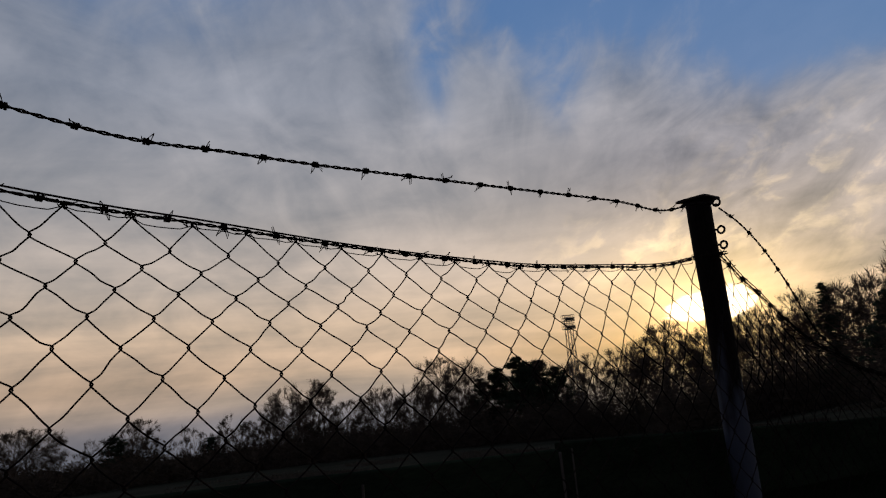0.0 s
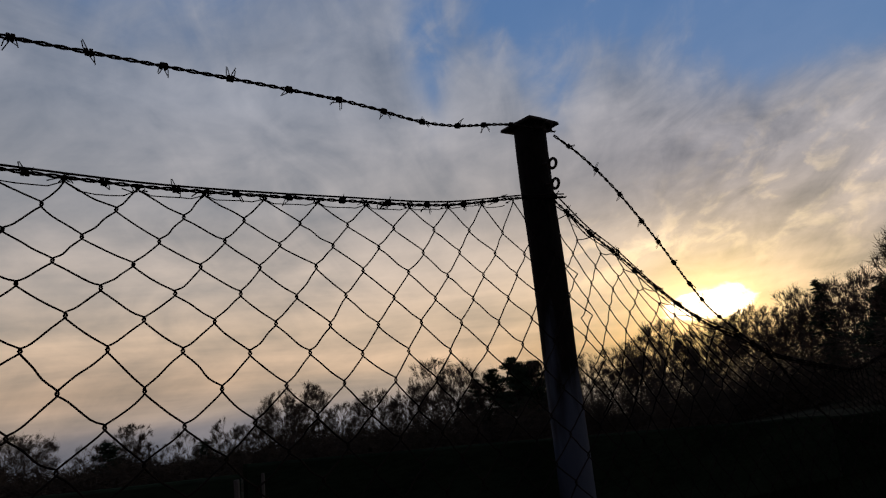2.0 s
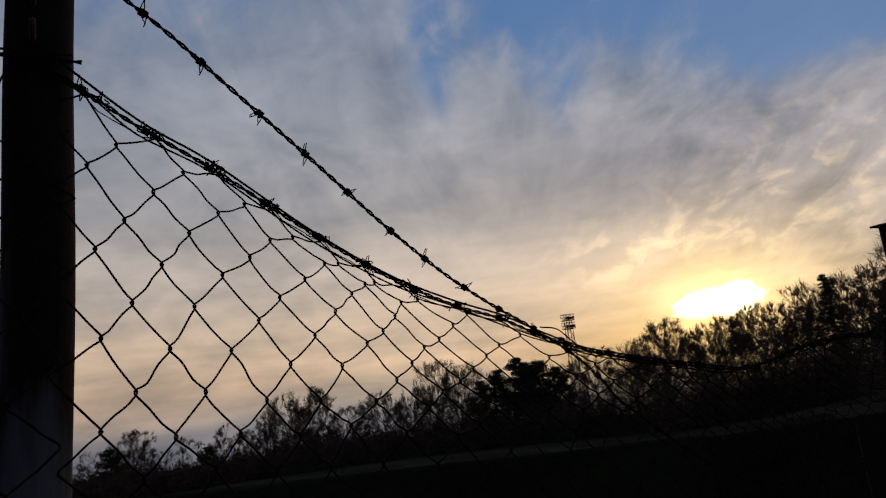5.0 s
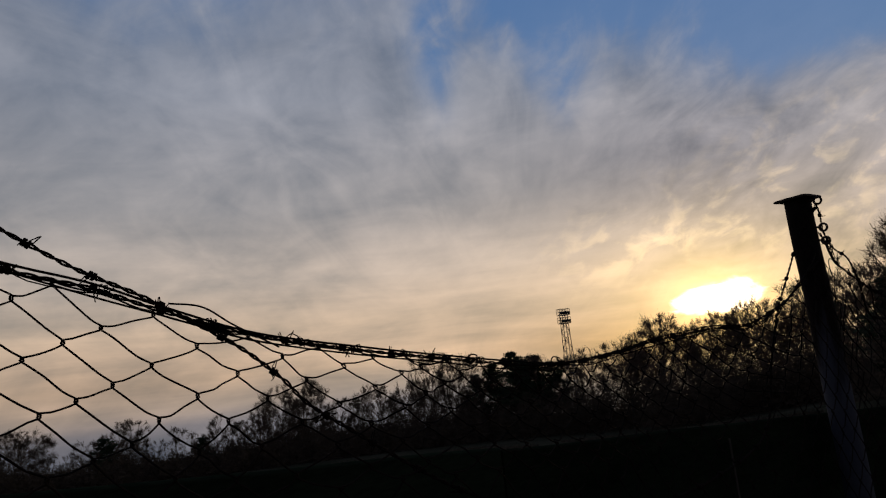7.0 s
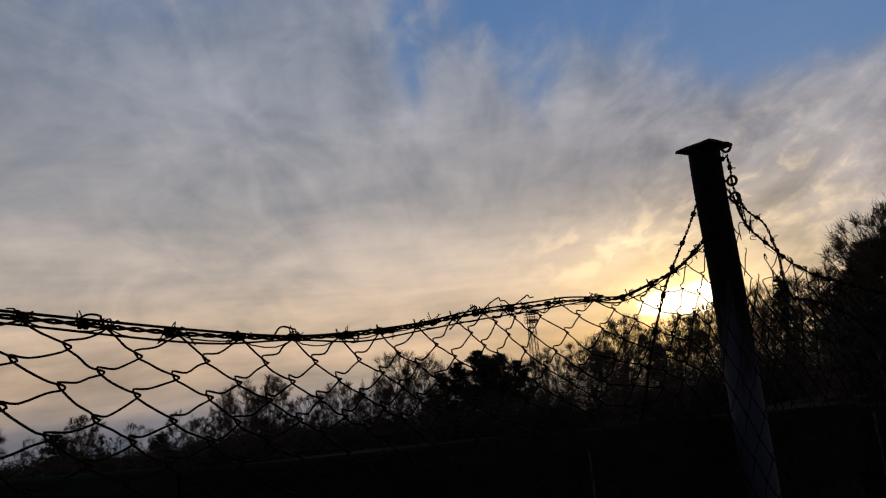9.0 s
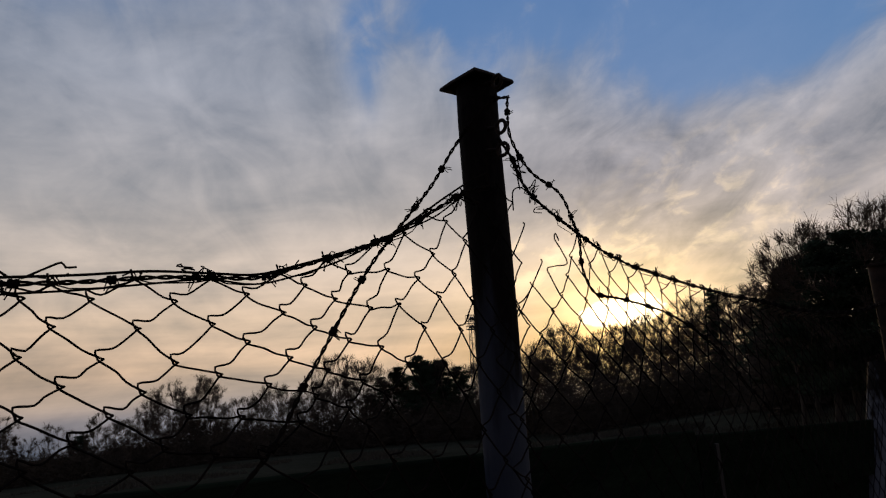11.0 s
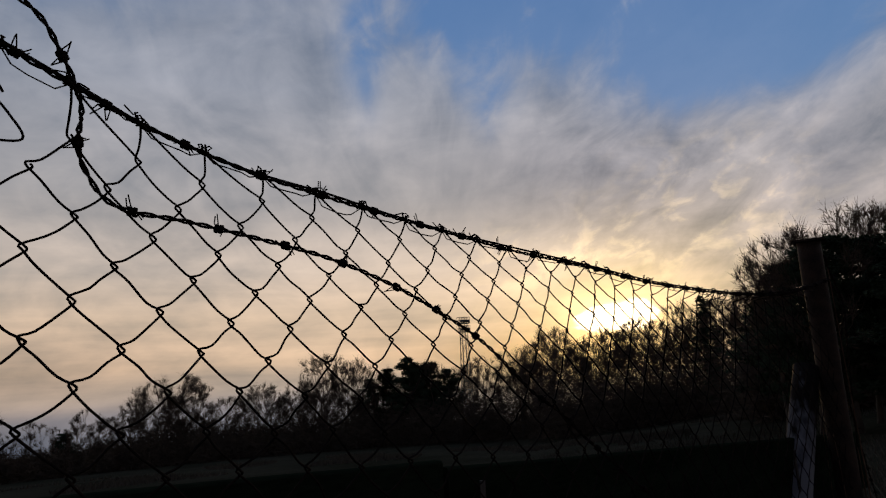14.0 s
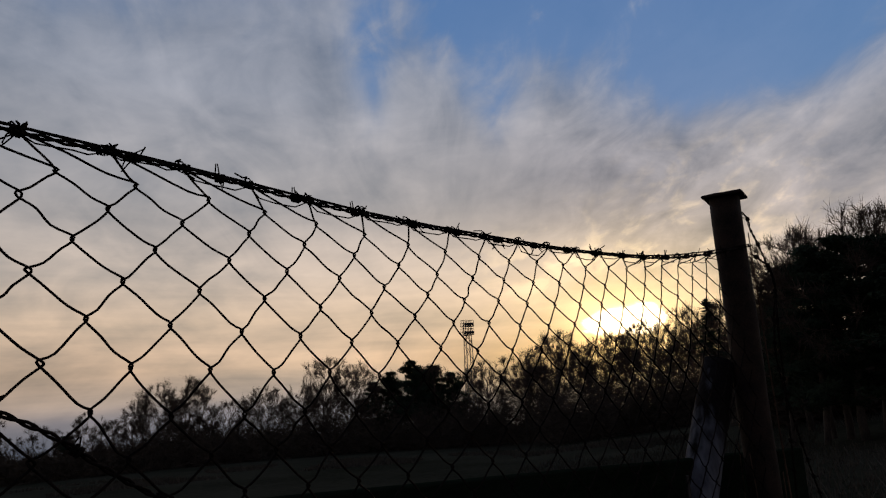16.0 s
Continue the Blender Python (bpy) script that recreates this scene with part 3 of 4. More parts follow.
def knot_b(k, j):
    s = float(np.interp(k, [-1, 0, 4, 10, 13, 21, 23, 25, 27, 29, 31, 32], [0.0, 0.08, 0.39, 0.86, 1.13, 1.732, 1.85, 1.99, 2.13, 2.285, 2.43, 2.51]))
    s += lean(s, j) + float(np.interp(s, [1.4, 1.55, 1.72, 1.80, 1.87, 1.95, 2.06, 2.15], [0, -0.003, -0.009, -0.004, 0.004, 0.0055, 0.004, 0.0])) * max(0, min(j, 7) - 1)
    s += float(np.interp(s, [2.08, 2.16, 2.34, 2.4], [0, 0.010, 0.008, 0])) * min(1.0, max(0, j - 1) / 2)
    v = float(np.interp(s, [0, 0.13, 0.2, 0.35, 0.5, 0.8, 1.2, 1.6, 1.85, 2.0, 2.07, 2.15, 2.21, 2.26, 2.29, 2.36, 2.43],
                        [0.051, 0.047, 0.0415, 0.0385, 0.033, 0.0235, 0.021, 0.024, 0.0275, 0.031, 0.0268, 0.028, 0.0305, 0.039, 0.040, 0.0425, 0.049]))
    lift = float(np.interp(s, [0, 0.06, 0.13, 0.27, 0.38, 0.5, 0.8, 1.5, 1.74, 1.78, 1.85, 2.0, 2.07, 2.15, 2.21, 2.26, 2.36, 2.43], [0, 0.005, 0.025, 0.036, 0.055, 0.04, -0.003, -0.002, 0.002, 0.014, 0.015, 0.003, 0.011, 0.009, 0.012, 0.043, 0.012, 0.015]))
    lift += float(np.interp(s, [2.21, 2.26, 2.33, 2.39], [0, 1, 1, 0])) * float(np.interp(j, [2, 3, 4, 5, 6, 7], [0, 0.011, 0.020, 0.020, 0.013, 0.008]))
    deep = v * j if j < 8 else v * 8 + 0.042 * (j - 8)
    z = min(ZB(s) + lift - deep, ZB(s) - 0.004 * j) if j else ZB(s)
    v = (min(max(j, 1), 7) - 4) / 3
    grip = 1.0 if j else 0.0
    base = s
    s += 0.001 * sum(float(np.interp(2 * k, B_COL, c)) * v ** i for i, c in enumerate(B_S))
    z += 0.001 * grip * sum(float(np.interp(2 * k, B_COL, c)) * v ** i for i, c in enumerate(B_Z))
    z = z if j else ZB(s)
    bow = 0.001 * grip * sum(float(np.interp(2 * k, B_BOW, c)) * v ** i for i, c in enumerate(B_N))
    return s, z, bow + float(np.interp(base, [0, 0.3, 0.9, 1.3, 1.6, 1.92, 2.1, 2.25, 2.5], [-0.04, -0.022, -0.024, 0.004, 0.049, 0.049, -0.006, -0.026, -0.042]))


def knot_c(k, j):
    return stretched(k, j, C_S, C_Z, C_N, 24, 20, 0, 38, 0.0356, 3, 0.0375, ZC, 1.2, 1.0)


def netting(name_label, knot, k0, k1, rows, first, seed):
    """Zigzag wires that hook into one another; column k runs from k0 to k1 in halves."""
    rnd = random.Random(seed)
    jit = {}

    def place(h, j):
        if (h, j) not in jit:
            s, z, n = knot(h / 2, j)
            a = 0.0 if j == 0 else 0.0015
            jit[h, j] = (s + rnd.gauss(0, a), z + rnd.gauss(0, a), n)
        return jit[h, j]

    net = thing("chain_link_netting", name_label, "wire netting", Matrix.Translation(along(*[knot((k0 + k1) / 2, rows)[i] for i in (0, 2)], knot((k0 + k1) / 2, rows)[1])))
    o = net.matrix_basis.translation
    for h in range(2 * k0, 2 * k1):
        top = first(h)
        pts = []
        j = top
        while j <= rows:
            left = (j + h + PARITY[seed]) % 2 == 0
            a = place(h if left else h + 1, j)
            here = knot((h if left else h + 1) / 2, j)[0]
            there = knot((h + 1 if left else h) / 2, j)[0]
            out = 0.0009 if here > there else -0.0009
            ds = 1 if j > top else -1
            depth = 0.0014 * (1 if left else -1)
            if j > 13:
                pts.append(a)
                j += 1
                continue
            hk = 0.0030 + rnd.uniform(-0.0006, 0.0010)
            if pts:
                q = pts[-1]
                for u in (rnd.uniform(0.22, 0.4), rnd.uniform(0.6, 0.78)):
                    pts.append((q[0] + (a[0] - q[0]) * u + rnd.gauss(0, 0.0009), q[1] + (a[1] - q[1]) * u + rnd.gauss(0, 0.0009), q[2] + (a[2] - q[2]) * u))
            b = float(np.interp(a[0], [0.9, 1.6, 2.3, 2.45, 2.6, 3.4], [0.1, 1.0, 0.8, 0.3, 0.3, 0.0])) if a[0] > 0.9 else 0.0
            if out < 0 and b > 0:
                pts += [(a[0] - 0.0024 - 0.0016 * b, a[1] + hk + 0.0075 * b, a[2] + depth), (a[0] - 0.0022, a[1] + hk * 0.2 + 0.0015 * b, a[2]), (a[0] - 0.0004, a[1] - hk * 0.55, a[2] - depth)]
            elif b > 0:
                pts += [(a[0] + 0.0002, a[1] + hk * (1 - 0.45 * b), a[2] + depth), (a[0] + 0.0018 + 0.0022 * b, a[1] + 0.0006, a[2]), (a[0] + 0.0008, a[1] - hk * (0.55 - 0.2 * b), a[2] - depth)]
            else:
                pts += [(a[0] + out * 0.2, a[1] + hk, a[2] + depth), (a[0] + out, a[1] + hk * 0.2, a[2]), (a[0] + out * 0.75, a[1] - hk * 0.55, a[2] - depth)]
            j += 1
        s = Soup()
        c = smooth(pts)
        s.tube([along(q[0], q[2], q[1]) - o for q in c], 0.00122, 5)
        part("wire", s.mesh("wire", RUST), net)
    return net


PARITY = {11: 1, 12: 1, 13: 0}


def smooth(pts):
    p = [np.array(q) for q in pts]
    p = [p[0]] + p + [p[-1]]
    out = []
    for i in range(1, len(p) - 2):
        a, b, c, d = p[i - 1:i + 3]
        n = 3 if np.linalg.norm(c - b) > 0.012 else 2
        for k in range(n):
            u = k / n
            out.append(0.5 * (2 * b + (c - a) * u + (2 * a - 5 * b + 4 * c - d) * u * u + (3 * b - a - 3 * c + d) * u ** 3))
    out.append(p[-2])
    return out


net_a = netting("rusty chain-link netting hung on the barbed wire", knot_a, -2, 26, 36, lambda h: 0, 11)
net_b = netting("slumped rusty chain-link netting between two posts", knot_b, -1, 32, 34, lambda h: 0, 12)
net_c = netting("rusty chain-link netting torn beside the post", knot_c, -1, 33, 32, lambda h: 4 if h < -1 else 3 if h < 3 else 2 if h < 4 else 1 if h < 5 else 0, 13)


def run_wire(name, stations, r, net, label="", step=0.01):
    s = Soup()
    o = net.matrix_basis.translation
    s.tube([along(q[0], q[2], q[1]) - o for q in curve(stations, step)], r, 5)
    part(name, s.mesh(name, RUST), net, label)


def beside(stations, dz, dn, wob, seed):
    rnd = random.Random(seed)
    return [(s, z + dz + rnd.uniform(-wob, wob), n + dn) for s, z, n in stations]


run_wire("tension_wire", beside(MESH_A[:-2], 0.004, -0.004, 0.002, 1) + [(-0.1, 1.965, -0.048), (0.03, 1.980, -0.046)], 0.0016, net_a)
run_wire("tension_wire", [(0.0, 1.985, -0.042)] + beside(MESH_B[2:-3], 0.004, -0.004, 0.003, 2) + [(2.36, 1.660, -0.042), (2.41, 1.690, -0.042), (2.466, 1.716, -0.03)], 0.0016, net_b)
run_wire("tension_wire", beside(MESH_B, -0.006, 0.003, 0.005, 8), 0.0013, net_b)
run_wire("tension_wire", beside(MESH_C, 0.0045, 0.004, 0.002, 3), 0.0016, net_c)


def tie_mesh(seed):
    """A few uneven turns of thin wire with two loose ends."""
    rnd = random.Random(seed)
    s = Soup()
    turns = 2 + seed % 3
    ring = [Vector((rnd.uniform(-0.02, -0.012), rnd.uniform(-0.006, 0.006), rnd.uniform(-0.014, 0.012)))]
    for i in range(turns * 8 + 1):
        an = 2 * math.pi * i / 8
        rr = 0.0048 + 0.0022 * math.sin(i * 0.9 + seed)
        ring.append(Vector((-0.007 + 0.014 * i / (turns * 8) + 0.002 * math.sin(i * 2.1), rr * math.cos(an), rr * math.sin(an))))
    ring.append(ring[-1] + Vector((rnd.uniform(0.002, 0.012), rnd.uniform(-0.004, 0.004), rnd.uniform(-0.016, 0.013))))
    s.tube(ring, 0.0009, 4)
    return s.mesh("tie_wire", RUST)


TIES = [tie_mesh(i) for i in range(6)]


def lacing(net, zf, lo, hi, knots, seed, droop, off=lambda q: -0.034):
    """A thin wire bound round the strands at each knot, slack in between, and its ties."""
    rnd = random.Random(seed)
    o = net.matrix_basis.translation
    s = Soup()
    pts = []
    for a, b in zip(knots, knots[1:]):
        if not lo <= a <= hi:
            continue
        dip = droop * rnd.uniform(0.2, 1.4)
        for u in (0.0, 0.2, 0.4, 0.6, 0.8):
            q = a + (b - a) * u
            pts.append(along(q, off(q) + 0.006 * math.sin(9 * u), zf(q) - 0.002 - dip * 4 * u * (1 - u)) - o)
        p = along(a, off(a), zf(a) + 0.001)
        d = along(a + 0.01, -0.03, zf(a + 0.01)) - along(a - 0.01, -0.03, zf(a - 0.01))
        m = d.to_track_quat("X", "Z").to_matrix().to_4x4() @ pose(0, 0, 0, rnd.uniform(0, 360))
        m.translation = p - o
        part("tie_wire", rnd.choice(TIES), net, at=m)
    s.tube(pts, 0.0008, 4)
    part("lacing_wire", s.mesh("lacing_wire", RUST), net)


lacing(net_a, ZA, -2.4, -0.05, sorted(knot_a(k + 0.5, 0)[0] for k in range(-1, 26)), 21, 0.010)
lacing(net_b, ZB, 0.03, 2.4, [knot_b(k + 0.5, 0)[0] for k in range(-1, 32)], 22, 0.008, lambda q: float(np.interp(q, [0.9, 1.3, 1.6, 1.92, 2.1, 2.25], [-0.034, -0.004, 0.041, 0.041, -0.014, -0.034])))
lacing(net_c, ZC, 2.56, 4.8, [knot_c(k, 0)[0] for k in range(2, 33)], 23, 0.013)

# torn ends of the netting by the second post
for st in ([(2.495, 1.572, -0.042), (2.512, 1.590, -0.038), (2.535, 1.612, -0.03), (2.552, 1.636, -0.028), (2.549, 1.640, -0.028)],
           [(2.500, 1.478, -0.042), (2.525, 1.498, -0.035), (2.552, 1.527, -0.03), (2.570, 1.55, -0.03), (2.590, 1.574, -0.028), (2.587, 1.578, -0.028)],
           [(2.630, 1.514, -0.03), (2.607, 1.548, -0.03), (2.600, 1.562, -0.03), (2.625, 1.568, -0.03), (2.658, 1.574, -0.03), (2.645, 1.598, -0.03), (2.628, 1.618, -0.03), (2.633, 1.628, -0.03), (2.641, 1.615, -0.03)],
           [(2.513, 1.655, -0.04), (2.522, 1.69, -0.035), (2.55, 1.702, -0.03), (2.575, 1.69, -0.03)],
           [(2.522, 1.752, -0.05), (2.528, 1.72, -0.05), (2.532, 1.695, -0.05)], [(2.518, 1.745, -0.05), (2.519, 1.715, -0.05), (2.523, 1.69, -0.05)]):
    run_wire("broken_wire", st, 0.00125, net_c, "snapped end of netting wire", 0.004)
for st in ([(0.86, 1.56, -0.03), (0.80, 1.592, -0.035), (0.76, 1.616, -0.04), (0.72, 1.622, -0.04)], [(1.70, 1.492, 0.045), (1.735, 1.518, 0.043), (1.754, 1.528, 0.043), (1.759, 1.524, 0.043), (1.752, 1.522, 0.043), (1.772, 1.517, 0.045)],
           [(1.768, 1.518, 0.045), (1.79, 1.533, 0.043), (1.81, 1.541, 0.043), (1.812, 1.535, 0.043), (1.822, 1.536, 0.043), (1.835, 1.528, 0.045)], [(1.845, 1.527, 0.045), (1.865, 1.538, 0.043), (1.879, 1.545, 0.043), (1.883, 1.540, 0.043), (1.893, 1.541, 0.043)], [(1.185, 1.516, -0.008), (1.197, 1.525, -0.008), (1.21, 1.523, -0.008), (1.208, 1.516, -0.008)], [(1.40, 1.492, 0.015), (1.412, 1.506, 0.017), (1.432, 1.502, 0.019)]):
    run_wire("broken_wire", st, 0.00125, net_b, "snapped end of netting wire", 0.004)


def tangle(s, z, n, reach, net, seed, turns=11, r=0.0009):
    """A scribble of tie wire round the strands."""
    rnd = random.Random(seed)
    run_wire("tie_wire", [(s + rnd.gauss(0, reach), z + rnd.gauss(0, reach * 0.8), n + rnd.gauss(0, 0.004)) for i in range(turns)], r, net, "tangled tie wire", 0.003)


tangle(2.395, 1.668, -0.045, 0.011, net_b, 61)
tangle(2.375, 1.655, -0.045, 0.010, net_b, 62, 9)
tangle(2.45, 1.70, -0.05, 0.009, net_b, 65, 8)
tangle(2.53, 1.73, -0.045, 0.011, net_c, 63, 13)
tangle(2.565, 1.69, -0.04, 0.012, net_c, 64, 13)
tangle(2.60, 1.672, -0.035, 0.009, net_c, 66, 9)
for q, k in ((0.06, 1), (0.11, 2), (0.19, 3), (-0.13, 4), (-0.42, 5), (0.47, 6), (1.52, 7), (1.98, 8), (2.2, 9)):
    net, zf = (net_a, ZA) if q < 0 else (net_b, ZB)
    tangle(q, zf(q), 0.04 if 1.5 < q < 1.9 else -0.035, 0.007, net, 70 + k, 8)


# ---- plank screen behind the netting ----
def plank_screen(s0, s1, z0, z1, battens, seed):
    rnd = random.Random(seed)
    mid = along((s0 + s1) / 2, 0.08)
    zg = min(ground_z(along(q, 0.08).x, along(q, 0.08).y) for q in (s0, s1)) - 0.02
    scr = thing("plank_screen", "dark green stained plank screen behind the wire fence", "plank screen", Matrix.Translation((mid.x, mid.y, zg)), "plank screens along the fence")
    o = scr.matrix_basis.translation
    rows = 8
    h = 0.185
    for i in range(rows):
        s = Soup()
        n = 14
        for k in range(n + 1):
            u = k / n
            q = s0 + (s1 - s0) * u
            top = z0 + (z1 - z0) * u - i * h + 0.004 * noise.noise(Vector((q * 3, i * 7.0, seed))) 
            n0 = 0.07 + 0.022 * (i % 2) + 0.003 * noise.noise(Vector((q * 2, i * 3.0, 5.0)))
            for dn, dz in ((0.0, -h - 0.01), (0.0, -0.003), (0.003, 0.0), (0.017, 0.0), (0.020, -0.003), (0.020, -h - 0.01)):
                s.v.append(tuple(along(q, n0 + dn, top + dz) - o))
            if k:
                a = (k - 1) * 6
                for m in range(6):
                    s.f.append((a + m, a + (m + 1) % 6, a + 6 + (m + 1) % 6, a + 6 + m))
        s.f.append((0, 1, 2, 3, 4, 5))
        s.f.append(tuple(n * 6 + m for m in (5, 4, 3, 2, 1, 0)))
        part("plank", s.mesh("plank", PLANK, False), scr)
    for q, drop, wdt, lean in battens:
        s = Soup()
        zt = z0 + (z1 - z0) * (q - s0) / (s1 - s0) - drop
        foot = along(q + lean, 0.052)
        foot.z = ground_z(foot.x, foot.y) - 0.05
        a, b = along(q, 0.052, zt) - o, foot - o
        s.tube([a, a.lerp(b, 0.5), b], wdt, 4)
        part("batten", s.mesh("batten", BATTEN, False), scr, "pale weathered batten")
    return scr


plank_screen(-2.52, -0.65, 1.640, 1.508, [(-1.30, 0.03, 0.004, 0.0), (-1.17, 0.02, 0.003, 0.0), (-0.662, 0.004, 0.0045, 0.03)], 1)
plank_screen(-0.64, 1.30, 1.521, 1.352, [(-0.622, 0.012, 0.0028, 0.0)], 2)
plank_screen(1.305, 3.235, 1.347, 1.202, [(2.0, 0.03, 0.003, 0)], 3)
plank_screen(3.245, 5.3, 1.190, 1.01, [(3.30, 0.02, 0.006, 0.02), (4.6, 0.03, 0.004, 0)], 4)


# ---- trees ----
def bare_tree(seed, H, W, low, forks):
    """A leafless crown: limbs fork again and again inside a rounded outline, and the last forks carry sprays of fine twigs."""
    rnd = random.Random(seed)
    trunk, crown = Soup(), Soup()
    mid, rz = Vector((0, 0, H * (0.5 + low * 0.5))), H * (0.5 - low * 0.5)
    lobes = [(rnd.uniform(0, 6.283), rnd.uniform(1, 3), rnd.uniform(0.04, 0.12)) for i in range(5)]
    fork_z = H * (low + 0.06)
    lean = Vector((rnd.gauss(0, 0.04), rnd.gauss(0, 0.04), 1))
    stem = [lean * (fork_z * i / 5) + Vector((rnd.gauss(0, 0.03), rnd.gauss(0, 0.03), -0.3 if i == 0 else 0)) for i in range(6)]
    trunk.tube(stem, lambda q: H * (0.020 - 0.006 * q), 7, False)

    def spike(a, b, r):
        t = (b - a).normalized()
        u = t.orthogonal().normalized()
        w = (u * math.cos(len(crown.v)) + t.cross(u) * math.sin(len(crown.v))) * r
        crown.tri(a - w, a + w, b)

    def outline(p):
        d = p - mid
        az = math.atan2(d.y, d.x)
        swell = 1 + sum(k * math.sin(f * az + ph + 2.0 * d.z / H) for ph, f, k in lobes)
        return math.sqrt((d.x * d.x + d.y * d.y) / (W * W) + d.z * d.z / (rz * rz)) / swell

    def turned(d, angle):
        axis = d.orthogonal().normalized()
        axis.rotate(Matrix.Rotation(rnd.uniform(0, 6.283), 3, d))
        e = d.copy()
        e.rotate(Matrix.Rotation(angle, 3, axis))
        return e

    def twigs(p, e, d, count, length):
        for c in range(count):
            b = p.lerp(e, rnd.uniform(0.15, 1.0))
            t = (turned(d, rnd.uniform(0.4, 1.05)) + Vector((0, 0, 0.08))).normalized()
            L = length * rnd.uniform(0.5, 1.2)
            knee = b + t * L * 0.5
            t2 = (t + Vector((rnd.gauss(0, 0.22), rnd.gauss(0, 0.22), rnd.gauss(0.1, 0.2)))).normalized()
            spike(b, knee + t * L * 0.2, 0.017)
            spike(knee, knee + t2 * L * 0.7, 0.013)

    def grow(p, d, length, r, level):
        out = p - mid
        out.z *= 0.8
        pull = out.normalized() * 0.10 if out.length > 0.1 else Vector((0, 0, 0))
        d = (d + pull + Vector((0, 0, 0.07)) + Vector((rnd.gauss(0, 0.11), rnd.gauss(0, 0.11), rnd.gauss(0, 0.09)))).normalized()
        e = p + d * length
        if outline(e) > 1.0:
            length *= 0.5
            e = p + d * length
        bend = p.lerp(e, 0.5) + Vector((rnd.gauss(0, 0.05), rnd.gauss(0, 0.05), rnd.gauss(0, 0.04))) * length
        r1 = max(r * 0.72, 0.018)
        crown.tube([p, bend, e], lambda v: r + (r1 - r) * v, 5 if level < 2 else 4 if level < 4 else 3, False)
        if level >= forks - 3:
            twigs(p, e, d, 3 if level < forks - 1 else 5, H * 0.055)
        if level >= forks or outline(e) > 1.04:
            twigs(p, e, d, 7, H * 0.06)
            return
        for c in range(2 if rnd.random() < 0.72 else 3):
            grow(e, turned(d, rnd.uniform(0.26, 0.72)), length * rnd.uniform(0.72, 0.95), r1 * rnd.uniform(0.72, 0.92), level + 1)

    limbs = rnd.randint(4, 5)
    for m in range(limbs):
        an = 6.283 * m / limbs + rnd.uniform(-0.4, 0.4)
        out = rnd.uniform(0.35, 1.0) * min(1.2, W / (H * 0.36))
        grow(stem[-1] - Vector((0, 0, rnd.uniform(0, 0.12) * fork_z)), Vector((math.cos(an) * out, math.sin(an) * out, 1)).normalized(), H * rnd.uniform(0.15, 0.20), H * rnd.uniform(0.0075, 0.0105), 1)
    grow(stem[-1], Vector((rnd.gauss(0, 0.1), rnd.gauss(0, 0.1), 1)), H * 0.20, H * 0.011, 1)
    k = H / float(np.quantile([v[2] for v in crown.v], 0.992))
    for q in (trunk, crown):
        q.v = [(x * k, y * k, z * k) for x, y, z in q.v]
    return trunk.mesh("trunk", BARK), crown.mesh("crown", TWIG, False)


def needles(soup, rnd, c, R, flat, count, size):
    for i in range(count):
        d = Vector((rnd.gauss(0, 1), rnd.gauss(0, 1), rnd.gauss(0, 1))).normalized() * R * rnd.random() ** 0.4
        d.z *= flat
        a = Vector((rnd.gauss(0, 1), rnd.gauss(0, 1), rnd.gauss(0.2, 0.7))).normalized() * size * rnd.uniform(0.6, 1.4)
        b = a.orthogonal().normalized() * size * 0.28
        soup.tri(c + d - b, c + d + b, c + d + a)


def pine(seed, H, bare):
    """A pine: bare lower stem, flat plates of needles."""
    rnd = random.Random(seed)
    trunk, crown = Soup(), Soup()
    trunk.tube([(0.15 * math.sin(i), 0.1 * math.cos(i * 1.3), H * 0.97 * i / 8 - 0.2) for i in range(9)], lambda q: H * 0.02 * (1 - 0.8 * q), 7)
    z = H * bare
    while z < H:
        u = (z / H - bare) / (1 - bare)
        reach = H * 0.27 * (1 - u) ** 0.6 + 0.25
        for b in range(rnd.randint(4, 6)):
            a = rnd.uniform(0, 6.283)
            L = reach * rnd.uniform(0.55, 1.1)
            tip = Vector((math.cos(a) * L, math.sin(a) * L, z + L * rnd.uniform(0.0, 0.35)))
            root = Vector((0, 0, z - 0.1))
            crown.tube([root, root.lerp(tip, 0.5) + Vector((0, 0, 0.08)), tip], lambda q: 0.05 * (1 - 0.8 * q), 4, False)
            for m in range(3):
                c = root.lerp(tip, 0.45 + 0.27 * m) + Vector((rnd.gauss(0, 0.12), rnd.gauss(0, 0.12), rnd.gauss(0.05, 0.06)))
                needles(crown, rnd, c, 0.5 * H / 9, 0.5, 70, 0.18)
        z += H * 0.055
    return trunk.mesh("trunk", BARK), crown.mesh("crown", NEEDLE, False)


def spruce(seed, H):
    rnd = random.Random(seed)
    trunk, crown = Soup(), Soup()
    trunk.tube([(0, 0, H * i / 6 - 0.2) for i in range(7)], lambda q: H * 0.010 * (1 - 0.93 * q), 6)
    z = H * 0.12
    while z < H * 0.985:
        u = z / H
        reach = H * 0.20 * (1 - u) ** 0.6 + 0.04
        for b in range(6):
            a = rnd.uniform(0, 6.283)
            L = reach * rnd.uniform(0.3, 1.2)
            lift = rnd.uniform(-0.022, 0.022) * H
            for m in range(4):
                q = (m + 0.6) / 4
                c = Vector((math.cos(a) * L * q, math.sin(a) * L * q, z + lift - L * 0.3 * q + 0.12 * q * q))
                needles(crown, rnd, c, 0.18 * (1.2 - 0.5 * q) + 0.04, 0.45, 11, 0.17)
        z += H * 0.033
    return trunk.mesh("trunk", BARK), crown.mesh("crown", NEEDLE, False)


